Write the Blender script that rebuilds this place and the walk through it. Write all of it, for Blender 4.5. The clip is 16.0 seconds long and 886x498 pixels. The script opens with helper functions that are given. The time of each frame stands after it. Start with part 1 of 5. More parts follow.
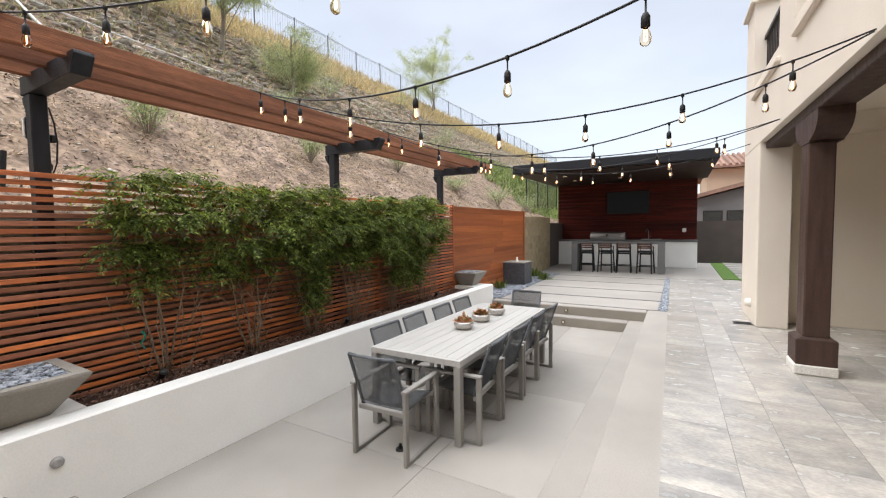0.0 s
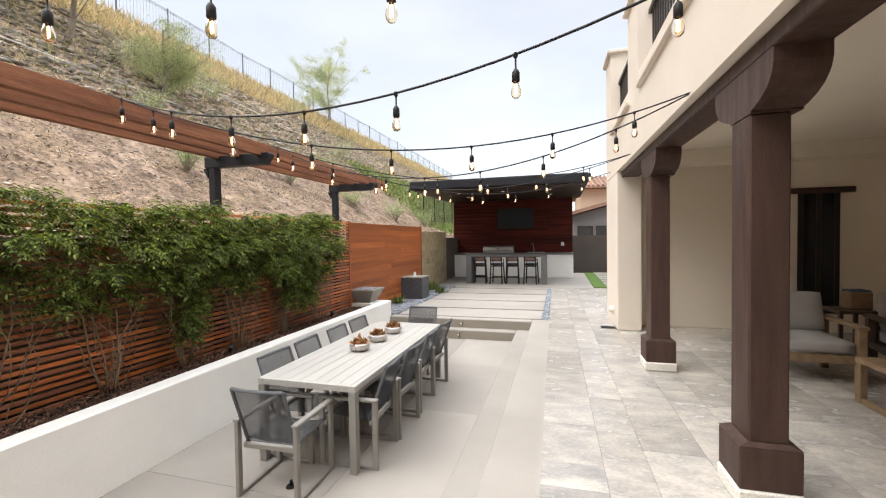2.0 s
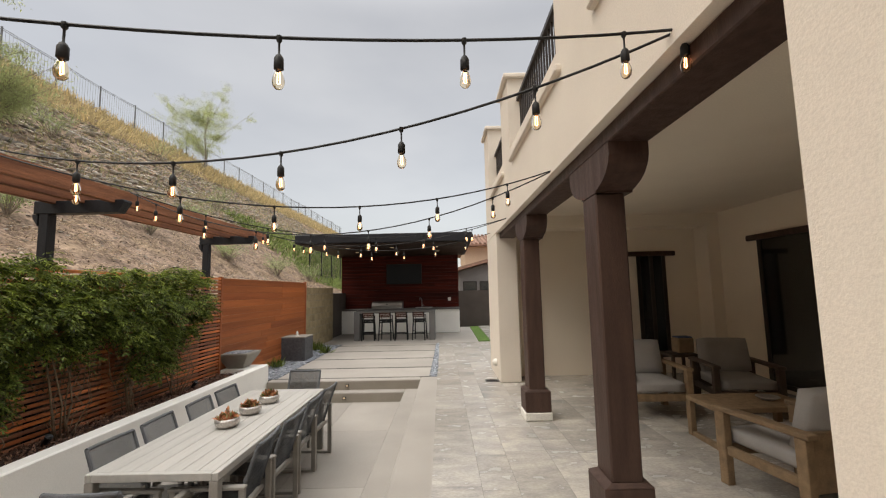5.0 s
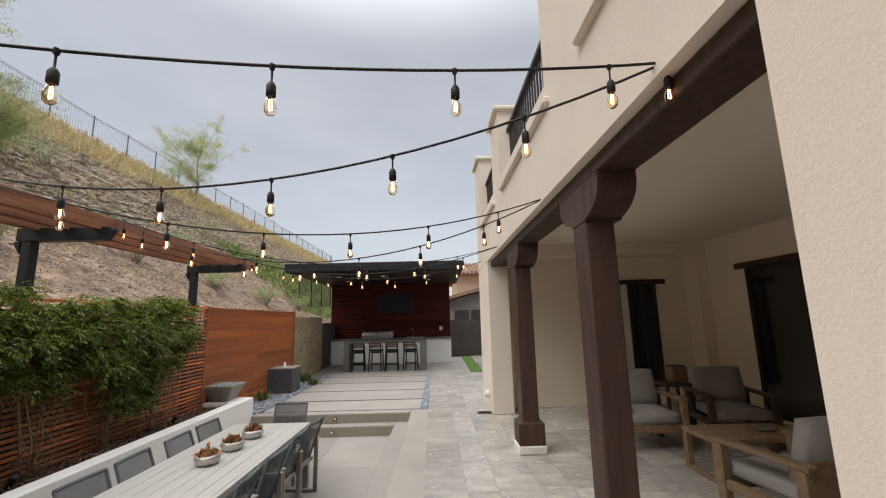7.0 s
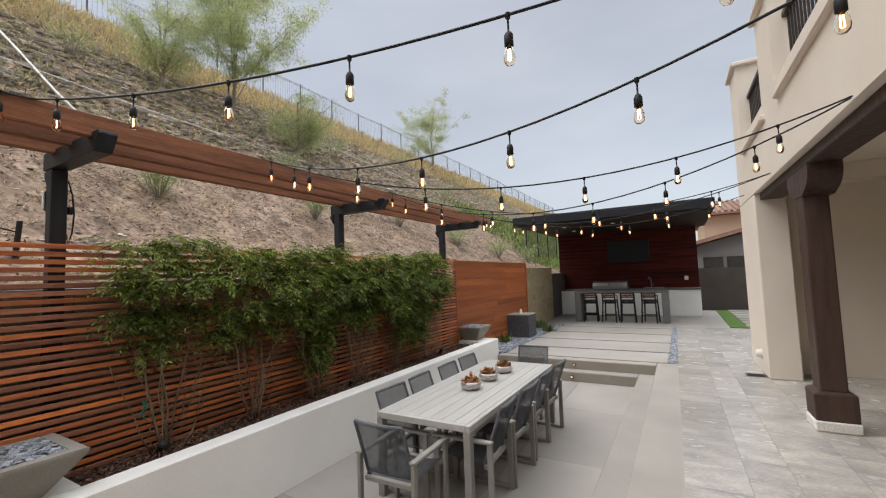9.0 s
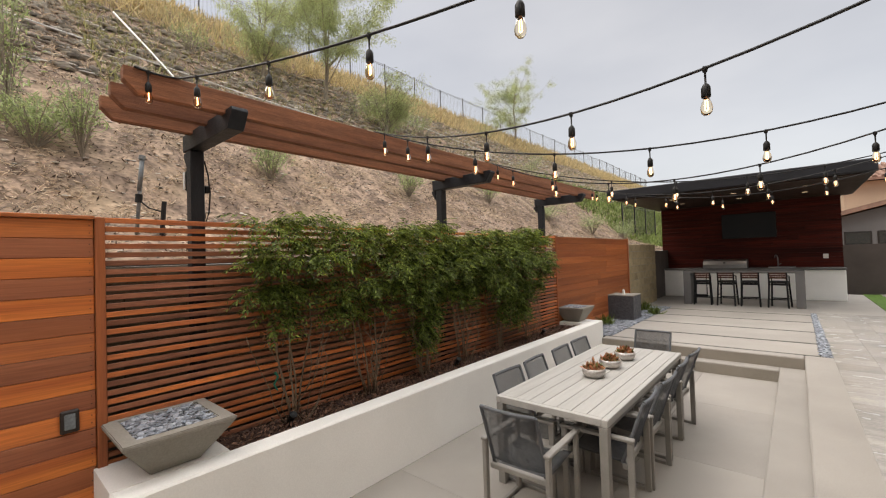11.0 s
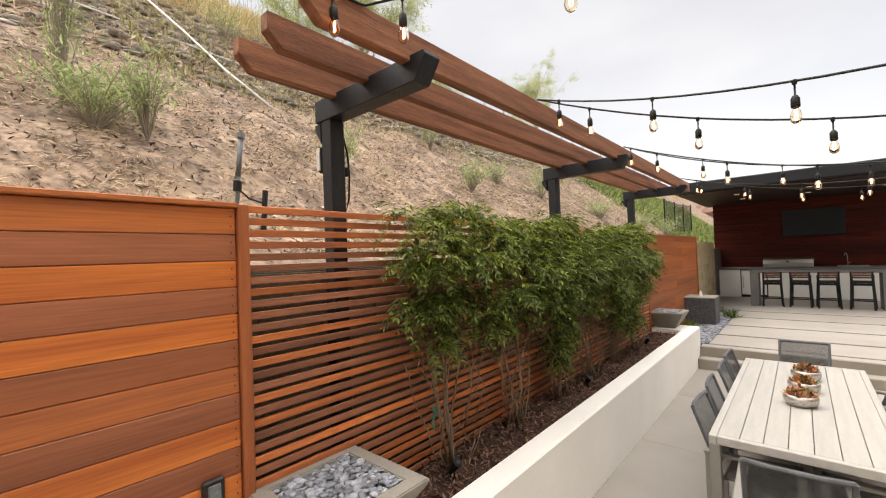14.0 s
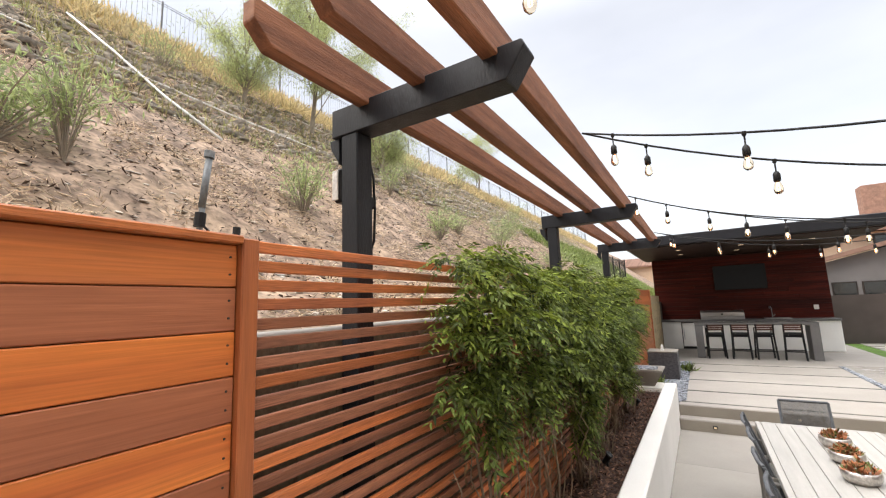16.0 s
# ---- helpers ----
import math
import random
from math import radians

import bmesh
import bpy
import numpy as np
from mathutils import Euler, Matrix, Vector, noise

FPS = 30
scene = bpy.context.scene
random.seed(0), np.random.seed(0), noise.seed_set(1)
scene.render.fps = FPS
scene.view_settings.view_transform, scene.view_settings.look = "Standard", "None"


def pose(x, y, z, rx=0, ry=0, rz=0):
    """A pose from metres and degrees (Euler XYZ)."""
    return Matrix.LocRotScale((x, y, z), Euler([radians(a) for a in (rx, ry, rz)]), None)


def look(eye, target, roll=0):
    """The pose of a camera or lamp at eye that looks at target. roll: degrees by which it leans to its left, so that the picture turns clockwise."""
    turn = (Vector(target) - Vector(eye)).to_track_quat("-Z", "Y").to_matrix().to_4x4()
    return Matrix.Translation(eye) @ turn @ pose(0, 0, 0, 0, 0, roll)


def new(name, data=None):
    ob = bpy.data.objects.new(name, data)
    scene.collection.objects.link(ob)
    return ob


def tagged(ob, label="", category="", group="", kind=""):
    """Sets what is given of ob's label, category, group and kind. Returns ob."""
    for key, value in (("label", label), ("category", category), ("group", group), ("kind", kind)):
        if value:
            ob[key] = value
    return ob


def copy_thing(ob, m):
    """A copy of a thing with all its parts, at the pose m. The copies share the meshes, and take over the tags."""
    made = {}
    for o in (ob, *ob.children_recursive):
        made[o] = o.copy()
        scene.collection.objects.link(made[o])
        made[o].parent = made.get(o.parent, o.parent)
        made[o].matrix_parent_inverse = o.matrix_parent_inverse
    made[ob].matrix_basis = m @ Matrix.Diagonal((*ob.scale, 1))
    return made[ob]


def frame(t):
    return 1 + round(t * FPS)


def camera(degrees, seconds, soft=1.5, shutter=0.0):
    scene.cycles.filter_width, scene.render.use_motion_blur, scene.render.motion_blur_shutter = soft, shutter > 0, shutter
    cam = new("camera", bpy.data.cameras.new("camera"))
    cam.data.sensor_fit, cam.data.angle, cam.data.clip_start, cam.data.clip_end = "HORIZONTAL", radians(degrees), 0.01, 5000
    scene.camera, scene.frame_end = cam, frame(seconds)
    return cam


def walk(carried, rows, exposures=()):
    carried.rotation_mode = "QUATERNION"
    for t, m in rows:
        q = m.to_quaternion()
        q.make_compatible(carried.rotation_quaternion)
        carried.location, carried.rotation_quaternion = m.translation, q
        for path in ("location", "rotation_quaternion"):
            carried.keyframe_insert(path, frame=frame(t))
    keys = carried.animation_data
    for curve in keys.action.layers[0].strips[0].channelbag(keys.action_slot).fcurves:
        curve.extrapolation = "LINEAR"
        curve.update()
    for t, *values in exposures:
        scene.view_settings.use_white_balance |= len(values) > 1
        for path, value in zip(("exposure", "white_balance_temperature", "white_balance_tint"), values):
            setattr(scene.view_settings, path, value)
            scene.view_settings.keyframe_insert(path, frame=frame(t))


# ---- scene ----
cam = camera(94.5, 16.0, soft=1.15)
PATH = [
    (0, (0.952, 0.486, 1.502), (-0.045, 2.217, 1.396), -0.8),
    (0.5, (0.938, 0.507, 1.516), (0.044, 2.291, 1.386), -0.8),
    (1, (0.96, 0.518, 1.526), (0.224, 2.372, 1.381), -0.8),
    (1.5, (0.982, 0.51, 1.555), (0.376, 2.412, 1.427), -0.9),
    (2, (1.008, 0.465, 1.589), (0.46, 2.388, 1.535), -0.9),
    (2.5, (1.025, 0.446, 1.615), (0.495, 2.374, 1.668), -0.9),
    (3, (1.034, 0.431, 1.626), (0.519, 2.359, 1.762), -1.0),
    (3.5, (1.033, 0.413, 1.627), (0.558, 2.348, 1.795), -1.0),
    (4, (1.026, 0.417, 1.638), (0.662, 2.376, 1.811), -1.1),
    (4.5, (1.008, 0.434, 1.628), (0.827, 2.418, 1.808), -1.2),
    (5, (1.027, 0.445, 1.628), (1.012, 2.435, 1.829), -1.2),
    (5.2, (1.03, 0.426, 1.622), (1.063, 2.414, 1.845), -1.3),
    (7.3, (1.029, 0.488, 1.619), (1.056, 2.458, 1.961), -1.4),
    (7.5, (1.034, 0.51, 1.619), (0.971, 2.482, 1.948), -1.5),
    (8, (0.999, 0.5, 1.611), (0.62, 2.443, 1.896), -1.6),
    (8.5, (0.97, 0.464, 1.609), (0.239, 2.313, 1.828), -1.8),
    (9, (0.933, 0.441, 1.587), (-0.061, 2.171, 1.726), -2.0),
    (9.2, (0.911, 0.43, 1.58), (-0.15, 2.122, 1.692), -2.1),
    (11.3, (0.376, 0.469, 1.6), (-0.955, 1.961, 1.641), -1.8),
    (11.5, (0.313, 0.465, 1.609), (-1.035, 1.942, 1.65), -1.8),
    (12, (0.128, 0.384, 1.619), (-1.234, 1.848, 1.666), -1.8),
    (12.5, (-0.149, 0.275, 1.642), (-1.514, 1.736, 1.685), -1.9),
    (13, (-0.426, 0.237, 1.63), (-1.78, 1.708, 1.666), -1.8),
    (13.5, (-0.716, 0.246, 1.641), (-2.059, 1.728, 1.678), -2.0),
    (14, (-1.015, 0.195, 1.649), (-2.331, 1.701, 1.689), -2.1),
    (14.5, (-1.277, 0.199, 1.667), (-2.534, 1.753, 1.739), -2.1),
    (15, (-1.507, 0.263, 1.655), (-2.696, 1.865, 1.794), -2.0),
    (15.5, (-1.711, 0.299, 1.68), (-2.829, 1.944, 1.891), -2.1),
    (16, (-1.884, 0.317, 1.716), (-2.926, 2.002, 1.993), -2.1),
]
EXPOSURES = [(0.0, 0.55, 6400, 10), (2.0, 0.7, 6650, 10), (2.7, 0.48, 7000, 10), (3.2, 0.32, 7300, 10), (4.0, 0.28, 7200, 10), (5.0, 0.1, 7100, 10), (7.5, 0.0, 6600, 10), (9.0, 0.05, 6500, 10), (11.5, 0.22, 7200, 12), (12.5, 0.3, 7300, 12), (13.5, 0.42, 7500, 12), (14.3, 0.7, 7200, 12), (15.5, 0.75, 6800, 11), (16.0, 0.75, 6800, 11)]
walk(cam, [(t, look(eye, target, roll)) for t, eye, target, roll in PATH], EXPOSURES)

# ---- light ----
world = bpy.data.worlds.new("overcast_sky")
scene.world = world
world.use_nodes = True
wn, wl = world.node_tree.nodes, world.node_tree.links
wn.clear()
sky = wn.new("ShaderNodeTexSky")
sky.sky_type, sky.sun_disc = "NISHITA", False
sky.sun_elevation, sky.sun_rotation = radians(52), radians(235)
bg_sky = wn.new("ShaderNodeBackground")
bg_sky.inputs["Strength"].default_value = 0.05
wl.new(sky.outputs[0], bg_sky.inputs["Color"])
co = wn.new("ShaderNodeTexCoord")
mp = wn.new("ShaderNodeMapping")
mp.inputs["Scale"].default_value = (1.0, 1.0, 2.6)
cl = wn.new("ShaderNodeTexNoise")
cl.inputs["Scale"].default_value, cl.inputs["Detail"].default_value = 1.6, 5.0
ramp = wn.new("ShaderNodeValToRGB")
ramp.color_ramp.elements[0].position, ramp.color_ramp.elements[0].color = 0.3, (0.63, 0.645, 0.68, 1)
ramp.color_ramp.elements[1].position, ramp.color_ramp.elements[1].color = 0.72, (0.86, 0.87, 0.89, 1)
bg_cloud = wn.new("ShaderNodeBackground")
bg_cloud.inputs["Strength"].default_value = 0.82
add = wn.new("ShaderNodeAddShader")
wout = wn.new("ShaderNodeOutputWorld")
wl.new(co.outputs["Generated"], mp.inputs[0])
wl.new(mp.outputs[0], cl.inputs["Vector"])
wl.new(cl.outputs["Fac"], ramp.inputs[0])
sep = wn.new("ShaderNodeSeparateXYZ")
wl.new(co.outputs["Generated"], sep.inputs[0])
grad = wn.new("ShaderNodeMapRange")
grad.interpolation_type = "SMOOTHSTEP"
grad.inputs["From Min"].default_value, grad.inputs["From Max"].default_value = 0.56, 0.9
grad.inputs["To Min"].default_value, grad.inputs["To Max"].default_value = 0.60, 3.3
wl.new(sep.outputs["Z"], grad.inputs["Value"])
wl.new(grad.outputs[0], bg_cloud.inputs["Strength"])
wl.new(ramp.outputs[0], bg_cloud.inputs["Color"])
wl.new(bg_sky.outputs[0], add.inputs[0])
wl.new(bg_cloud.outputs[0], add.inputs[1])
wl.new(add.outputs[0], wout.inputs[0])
sun = new("sun", bpy.data.lights.new("sun", "SUN"))
sun.data.energy, sun.data.angle, sun.data.color = 1.5, radians(45), (1.0, 0.96, 0.9)
sun.matrix_world = pose(0, 0, 20, 38, 0, -55)


# ---- materials ----
def M(name, a, b=None, scale=6.0, rough=0.7, bump=0.0, bscale=60.0, metal=0.0, rand=0.0, stretch=(1, 1, 1),
      fine=0.25, stain=0.0, stain_col=(0.05, 0.05, 0.05), island=False, rough_var=0.12, spec=0.32, coords="Object"):
    """Two-scale noise between colours a and b, optional stains, random shade by piece, relief."""
    m = bpy.data.materials.new(name)
    m.use_nodes = True
    n, l = m.node_tree.nodes, m.node_tree.links
    p = n["Principled BSDF"]
    b = b or tuple(c * 0.8 for c in a)
    tc = n.new("ShaderNodeTexCoord")
    ma = n.new("ShaderNodeMapping")
    ma.inputs["Scale"].default_value = stretch
    l.new(tc.outputs[coords], ma.inputs[0])
    vec = ma.outputs[0]
    rnd = None
    if rand:
        if island:
            g = n.new("ShaderNodeNewGeometry")
            rnd = g.outputs["Random Per Island"]
        else:
            oi = n.new("ShaderNodeObjectInfo")
            rnd = oi.outputs["Random"]
        sh = n.new("ShaderNodeVectorMath")
        sh.operation = "ADD"
        cx = n.new("ShaderNodeCombineXYZ")
        mu = n.new("ShaderNodeMath")
        mu.operation, mu.inputs[1].default_value = "MULTIPLY", 37.0
        l.new(rnd, mu.inputs[0])
        for i in range(3):
            l.new(mu.outputs[0], cx.inputs[i])
        l.new(vec, sh.inputs[0])
        l.new(cx.outputs[0], sh.inputs[1])
        vec = sh.outputs[0]
    n1 = n.new("ShaderNodeTexNoise")
    n1.inputs["Scale"].default_value, n1.inputs["Detail"].default_value = scale, 4.0
    n2 = n.new("ShaderNodeTexNoise")
    n2.inputs["Scale"].default_value, n2.inputs["Detail"].default_value = bscale, 3.0
    l.new(vec, n1.inputs["Vector"])
    l.new(vec, n2.inputs["Vector"])
    cr = n.new("ShaderNodeValToRGB")
    cr.color_ramp.elements[0].position, cr.color_ramp.elements[0].color = 0.32, (*a, 1)
    cr.color_ramp.elements[1].position, cr.color_ramp.elements[1].color = 0.68, (*b, 1)
    l.new(n1.outputs["Fac"], cr.inputs[0])
    col = cr.outputs[0]
    hv = n.new("ShaderNodeHueSaturation")
    l.new(col, hv.inputs["Color"])
    # value: fine grain, and a shade of its own for each piece
    mr = n.new("ShaderNodeMapRange")
    mr.inputs["From Min"].default_value, mr.inputs["From Max"].default_value = 0.25, 0.75
    mr.inputs["To Min"].default_value, mr.inputs["To Max"].default_value = 1 - fine, 1 + fine
    l.new(n2.outputs["Fac"], mr.inputs["Value"])
    val = mr.outputs[0]
    if rand:
        r2 = n.new("ShaderNodeMapRange")
        r2.inputs["To Min"].default_value, r2.inputs["To Max"].default_value = 1 - rand, 1 + rand
        l.new(rnd, r2.inputs["Value"])
        m2 = n.new("ShaderNodeMath")
        m2.operation = "MULTIPLY"
        l.new(val, m2.inputs[0])
        l.new(r2.outputs[0], m2.inputs[1])
        val = m2.outputs[0]
    l.new(val, hv.inputs["Value"])
    col = hv.outputs[0]
    if stain:
        n3 = n.new("ShaderNodeTexNoise")
        n3.inputs["Scale"].default_value, n3.inputs["Detail"].default_value = scale * 0.35, 6.0
        l.new(vec, n3.inputs["Vector"])
        sr = n.new("ShaderNodeMapRange")
        sr.inputs["From Min"].default_value, sr.inputs["From Max"].default_value = 0.52, 0.78
        sr.inputs["To Max"].default_value = stain
        l.new(n3.outputs["Fac"], sr.inputs["Value"])
        mx = n.new("ShaderNodeMix")
        mx.data_type = "RGBA"
        l.new(sr.outputs[0], mx.inputs["Factor"])
        l.new(col, mx.inputs[6])
        mx.inputs[7].default_value = (*stain_col, 1)
        col = mx.outputs[2]
    l.new(col, p.inputs["Base Color"])
    rr = n.new("ShaderNodeMapRange")
    rr.inputs["To Min"].default_value, rr.inputs["To Max"].default_value = max(0.02, rough - rough_var), min(1, rough + rough_var)
    l.new(n1.outputs["Fac"], rr.inputs["Value"])
    l.new(rr.outputs[0], p.inputs["Roughness"])
    p.inputs["Metallic"].default_value = metal
    p.inputs["Specular IOR Level"].default_value = spec
    if bump:
        bu = n.new("ShaderNodeBump")
        bu.inputs["Strength"].default_value, bu.inputs["Distance"].default_value = min(1.0, bump), 0.01
        l.new(n2.outputs["Fac"], bu.inputs["Height"])
        l.new(bu.outputs[0], p.inputs["Normal"])
    return m


def glass(name, col=(0.9, 0.95, 0.95), rough=0.02):
    m = bpy.data.materials.new(name)
    m.use_nodes = True
    p = m.node_tree.nodes["Principled BSDF"]
    p.inputs["Base Color"].default_value = (*col, 1)
    p.inputs["Transmission Weight"].default_value, p.inputs["Roughness"].default_value = 1.0, rough
    p.inputs["IOR"].default_value = 1.1
    return m


def glow(name, col, strength):
    m = bpy.data.materials.new(name)
    m.use_nodes = True
    p = m.node_tree.nodes["Principled BSDF"]
    p.inputs["Base Color"].default_value = (*col, 1)
    p.inputs["Emission Color"].default_value = (*col, 1)
    p.inputs["Emission Strength"].default_value = strength
    return m


STUCCO_WHITE = M("white_stucco", (0.86, 0.845, 0.80), (0.80, 0.785, 0.74), 1.5, 0.85, 0.08, 90, fine=0.04, stain=0.15, stain_col=(0.6, 0.58, 0.52))
STUCCO_CREAM = M("cream_stucco", (0.74, 0.665, 0.565), (0.69, 0.615, 0.525), 1.2, 0.9, 0.22, 120, fine=0.06, stain=0.12, stain_col=(0.55, 0.5, 0.4))
STUCCO_PORCH = M("porch_stucco", (0.84, 0.75, 0.615), (0.80, 0.71, 0.585), 1.2, 0.9, 0.3, 80, fine=0.05)
BROWN_WOOD = M("dark_brown_painted_wood", (0.074, 0.042, 0.031), (0.051, 0.028, 0.021), 3, 0.55, 0.25, 40, stretch=(6, 6, 0.7), fine=0.18, rand=0.08)
CEDAR = M("stained_cedar", (0.72, 0.225, 0.05), (0.44, 0.115, 0.032), 1.7, 0.38, 0.1, 24, stretch=(5, 0.16, 5), fine=0.2, rand=0.14, stain=0.75, stain_col=(0.29, 0.095, 0.042))
CEDAR_MID = M("mid_stained_cedar", (0.40, 0.125, 0.038), (0.25, 0.072, 0.025), 1.6, 0.42, 0.12, 24, stretch=(5, 0.2, 5), fine=0.16, rand=0.2, stain=0.5, stain_col=(0.55, 0.17, 0.045))
CEDAR_DARK = M("dark_stained_cedar", (0.38, 0.135, 0.066), (0.28, 0.094, 0.046), 1.3, 0.42, 0.1, 24, stretch=(5, 0.16, 5), fine=0.2, rand=0.16, stain=0.7, stain_col=(0.5, 0.15, 0.042))
CEDAR_MIX = M("two_tone_stained_cedar", (0.72, 0.22, 0.05), (0.25, 0.082, 0.04), 1.1, 0.4, 0.1, 24, stretch=(5, 0.16, 5), fine=0.2, rand=0.14)
CEDAR_SLAT = M("stained_cedar_slat", (0.64, 0.20, 0.058), (0.32, 0.10, 0.042), 2.0, 0.45, 0.25, 34, stretch=(8, 0.4, 8), fine=0.3, rand=0.28, stain=0.6, stain_col=(0.17, 0.075, 0.045))
CEDAR_SLAT_DK = M("weathered_cedar_slat", (0.36, 0.14, 0.072), (0.19, 0.078, 0.046), 2.0, 0.5, 0.25, 34, stretch=(8, 0.4, 8), fine=0.3, rand=0.3, stain=0.5, stain_col=(0.42, 0.13, 0.045))
CEDAR_POST = M("stained_cedar_post", (0.40, 0.125, 0.045), (0.25, 0.077, 0.033), 2.0, 0.45, 0.15, 30, stretch=(8, 8, 0.3), fine=0.16, rand=0.1)
RAFTER_WOOD = M("rough_sawn_redwood", (0.29, 0.118, 0.056), (0.115, 0.045, 0.024), 3.0, 0.7, 0.5, 45, stretch=(6, 0.35, 6), fine=0.3, rand=0.12, stain=0.25, stain_col=(0.33, 0.13, 0.05))
IPE = M("dark_red_hardwood", (0.085, 0.0115, 0.006), (0.028, 0.005, 0.0035), 2.0, 0.55, 0.15, 30, stretch=(0.4, 8, 8), fine=0.25, rand=0.2, spec=0.12)
BLACK_POST = M("black_painted_timber", (0.016, 0.018, 0.022), (0.011, 0.012, 0.015), 4, 0.5, 0.3, 50, stretch=(4, 4, 0.6), fine=0.2)
BLACK_METAL = M("black_metal", (0.012, 0.012, 0.013), (0.018, 0.018, 0.018), 8, 0.4, 0.05, 80, metal=0.3)
# Pickets coloured paler, as thin bars wash out against the bright sky.
GREY_METAL = M("sky_paled_metal", (0.16, 0.165, 0.17), (0.12, 0.125, 0.13), 8, 0.5, metal=0.2)
BLACK_RUBBER = M("black_rubber", (0.010, 0.010, 0.010), (0.014, 0.014, 0.014), 8, 0.55)
CONCRETE = M("pale_broom_concrete", (0.345, 0.318, 0.284), (0.295, 0.272, 0.243), 1.1, 0.8, 0.14, 120, fine=0.09, rand=0.07, stain=0.4, stain_col=(0.23, 0.21, 0.185), coords="Object")
CONCRETE_DK = M("shaded_riser_concrete", (0.30, 0.265, 0.22), (0.26, 0.23, 0.19), 2.5, 0.85, 0.15, 120, fine=0.08)
TRAV = M("silver_travertine", (0.50, 0.46, 0.405), (0.345, 0.325, 0.30), 4.2, 0.23, 0.2, 34, stretch=(1, 1.7, 1), fine=0.15, rand=0.15, stain=0.8, stain_col=(0.20, 0.20, 0.20), rough_var=0.16, spec=0.5)
TRAV_I = M("silver_travertine_run", (0.50, 0.46, 0.405), (0.345, 0.325, 0.30), 4.2, 0.23, 0.2, 34, stretch=(1, 1.7, 1), fine=0.15, rand=0.15, stain=0.8, stain_col=(0.20, 0.20, 0.20), rough_var=0.16, spec=0.5, island=True)
GROUT = M("grey_grout", (0.30, 0.29, 0.27), (0.24, 0.23, 0.215), 8, 0.95, 0.2, 120)
DARK_JOINT = M("dark_joint_soil", (0.022, 0.024, 0.018), (0.04, 0.04, 0.032), 20, 0.95, 0.6, 90)
PEBBLE = M("blue_grey_pebbles", (0.18, 0.205, 0.24), (0.33, 0.345, 0.37), 9, 0.55, 0.1, 80, rand=0.55, island=True)
MULCH = M("bark_mulch", (0.075, 0.040, 0.029), (0.034, 0.019, 0.015), 14, 0.95, 0.9, 70, fine=0.5)
MULCH_CHIP = M("bark_chip", (0.19, 0.105, 0.07), (0.06, 0.033, 0.023), 14, 0.95, 0.3, 70, rand=0.75, island=True)
FRAME_TAUPE = M("taupe_powder_coat", (0.27, 0.255, 0.232), (0.24, 0.226, 0.205), 10, 0.5, 0.08, 120, stretch=(1, 1, 1), fine=0.08)
TABLE_SLAT = M("weathered_taupe_slat", (0.43, 0.415, 0.385), (0.385, 0.37, 0.342), 3, 0.5, 0.15, 40, stretch=(8, 0.6, 8), fine=0.08, rand=0.05)
SLING = M("charcoal_sling_mesh", (0.125, 0.132, 0.142), (0.10, 0.106, 0.115), 18, 0.62, 0.5, 380, fine=0.35)
BOWL_CON = M("grey_cast_concrete", (0.29, 0.268, 0.232), (0.24, 0.222, 0.19), 3.5, 0.75, 0.2, 70, fine=0.1, stain=0.35, stain_col=(0.12, 0.115, 0.1))
GRANITE = M("dark_granite", (0.10, 0.10, 0.105), (0.045, 0.045, 0.05), 35, 0.5, 0.5, 120, fine=0.4)
BAR_CON = M("charcoal_bar_concrete", (0.15, 0.145, 0.14), (0.115, 0.11, 0.108), 2.0, 0.6, 0.15, 60, fine=0.1)
STEEL = M("brushed_steel", (0.52, 0.52, 0.52), (0.44, 0.44, 0.44), 4, 0.42, 0.05, 80, metal=1.0, stretch=(1, 12, 12), fine=0.06)
TV_GLASS = M("switched_off_screen", (0.006, 0.008, 0.011), (0.005, 0.007, 0.009), 1, 0.3, rough_var=0.03, spec=0.2)
STOOL_SEAT = M("brown_stool_seat", (0.10, 0.045, 0.03), (0.07, 0.032, 0.022), 8, 0.5, 0.1, 80, stretch=(1, 8, 8))
ROOF_BLACK = M("black_fascia", (0.014, 0.014, 0.018), (0.010, 0.010, 0.012), 2, 0.55, 0.1, 60)
SOFFIT = M("soffit_boards", (0.035, 0.019, 0.013), (0.02, 0.011, 0.008), 2, 0.6, 0.15, 30, stretch=(0.5, 8, 8), fine=0.2)
BLOCK = M("tan_concrete_block", (0.33, 0.26, 0.15), (0.25, 0.195, 0.115), 4, 0.95, 0.6, 50, fine=0.2, rand=0.12)
# Tan block darkened so the gaps between the fence slats read as shade.
SHADED_BLOCK = M("shaded_retaining_block", (0.14, 0.12, 0.085), (0.09, 0.08, 0.058), 4, 0.95, 0.6, 50, fine=0.25, rand=0.2)
DIRT = M("dry_hillside_dirt", (0.37, 0.265, 0.188), (0.13, 0.09, 0.066), 3.4, 0.97, 1.0, 16, fine=0.6, stain=0.55, stain_col=(0.50, 0.37, 0.23))
ROCK = M("grey_brown_hill_rock", (0.54, 0.49, 0.42), (0.34, 0.31, 0.27), 6, 0.95, 0.8, 20, fine=0.25, rand=0.45, island=True)
GREEN_HILL = M("green_ground_cover", (0.14, 0.22, 0.045), (0.08, 0.13, 0.03), 5, 0.95, 0.8, 30, fine=0.35)
LAWN = M("lawn", (0.115, 0.20, 0.035), (0.075, 0.14, 0.025), 30, 0.9, 0.8, 160, fine=0.3)
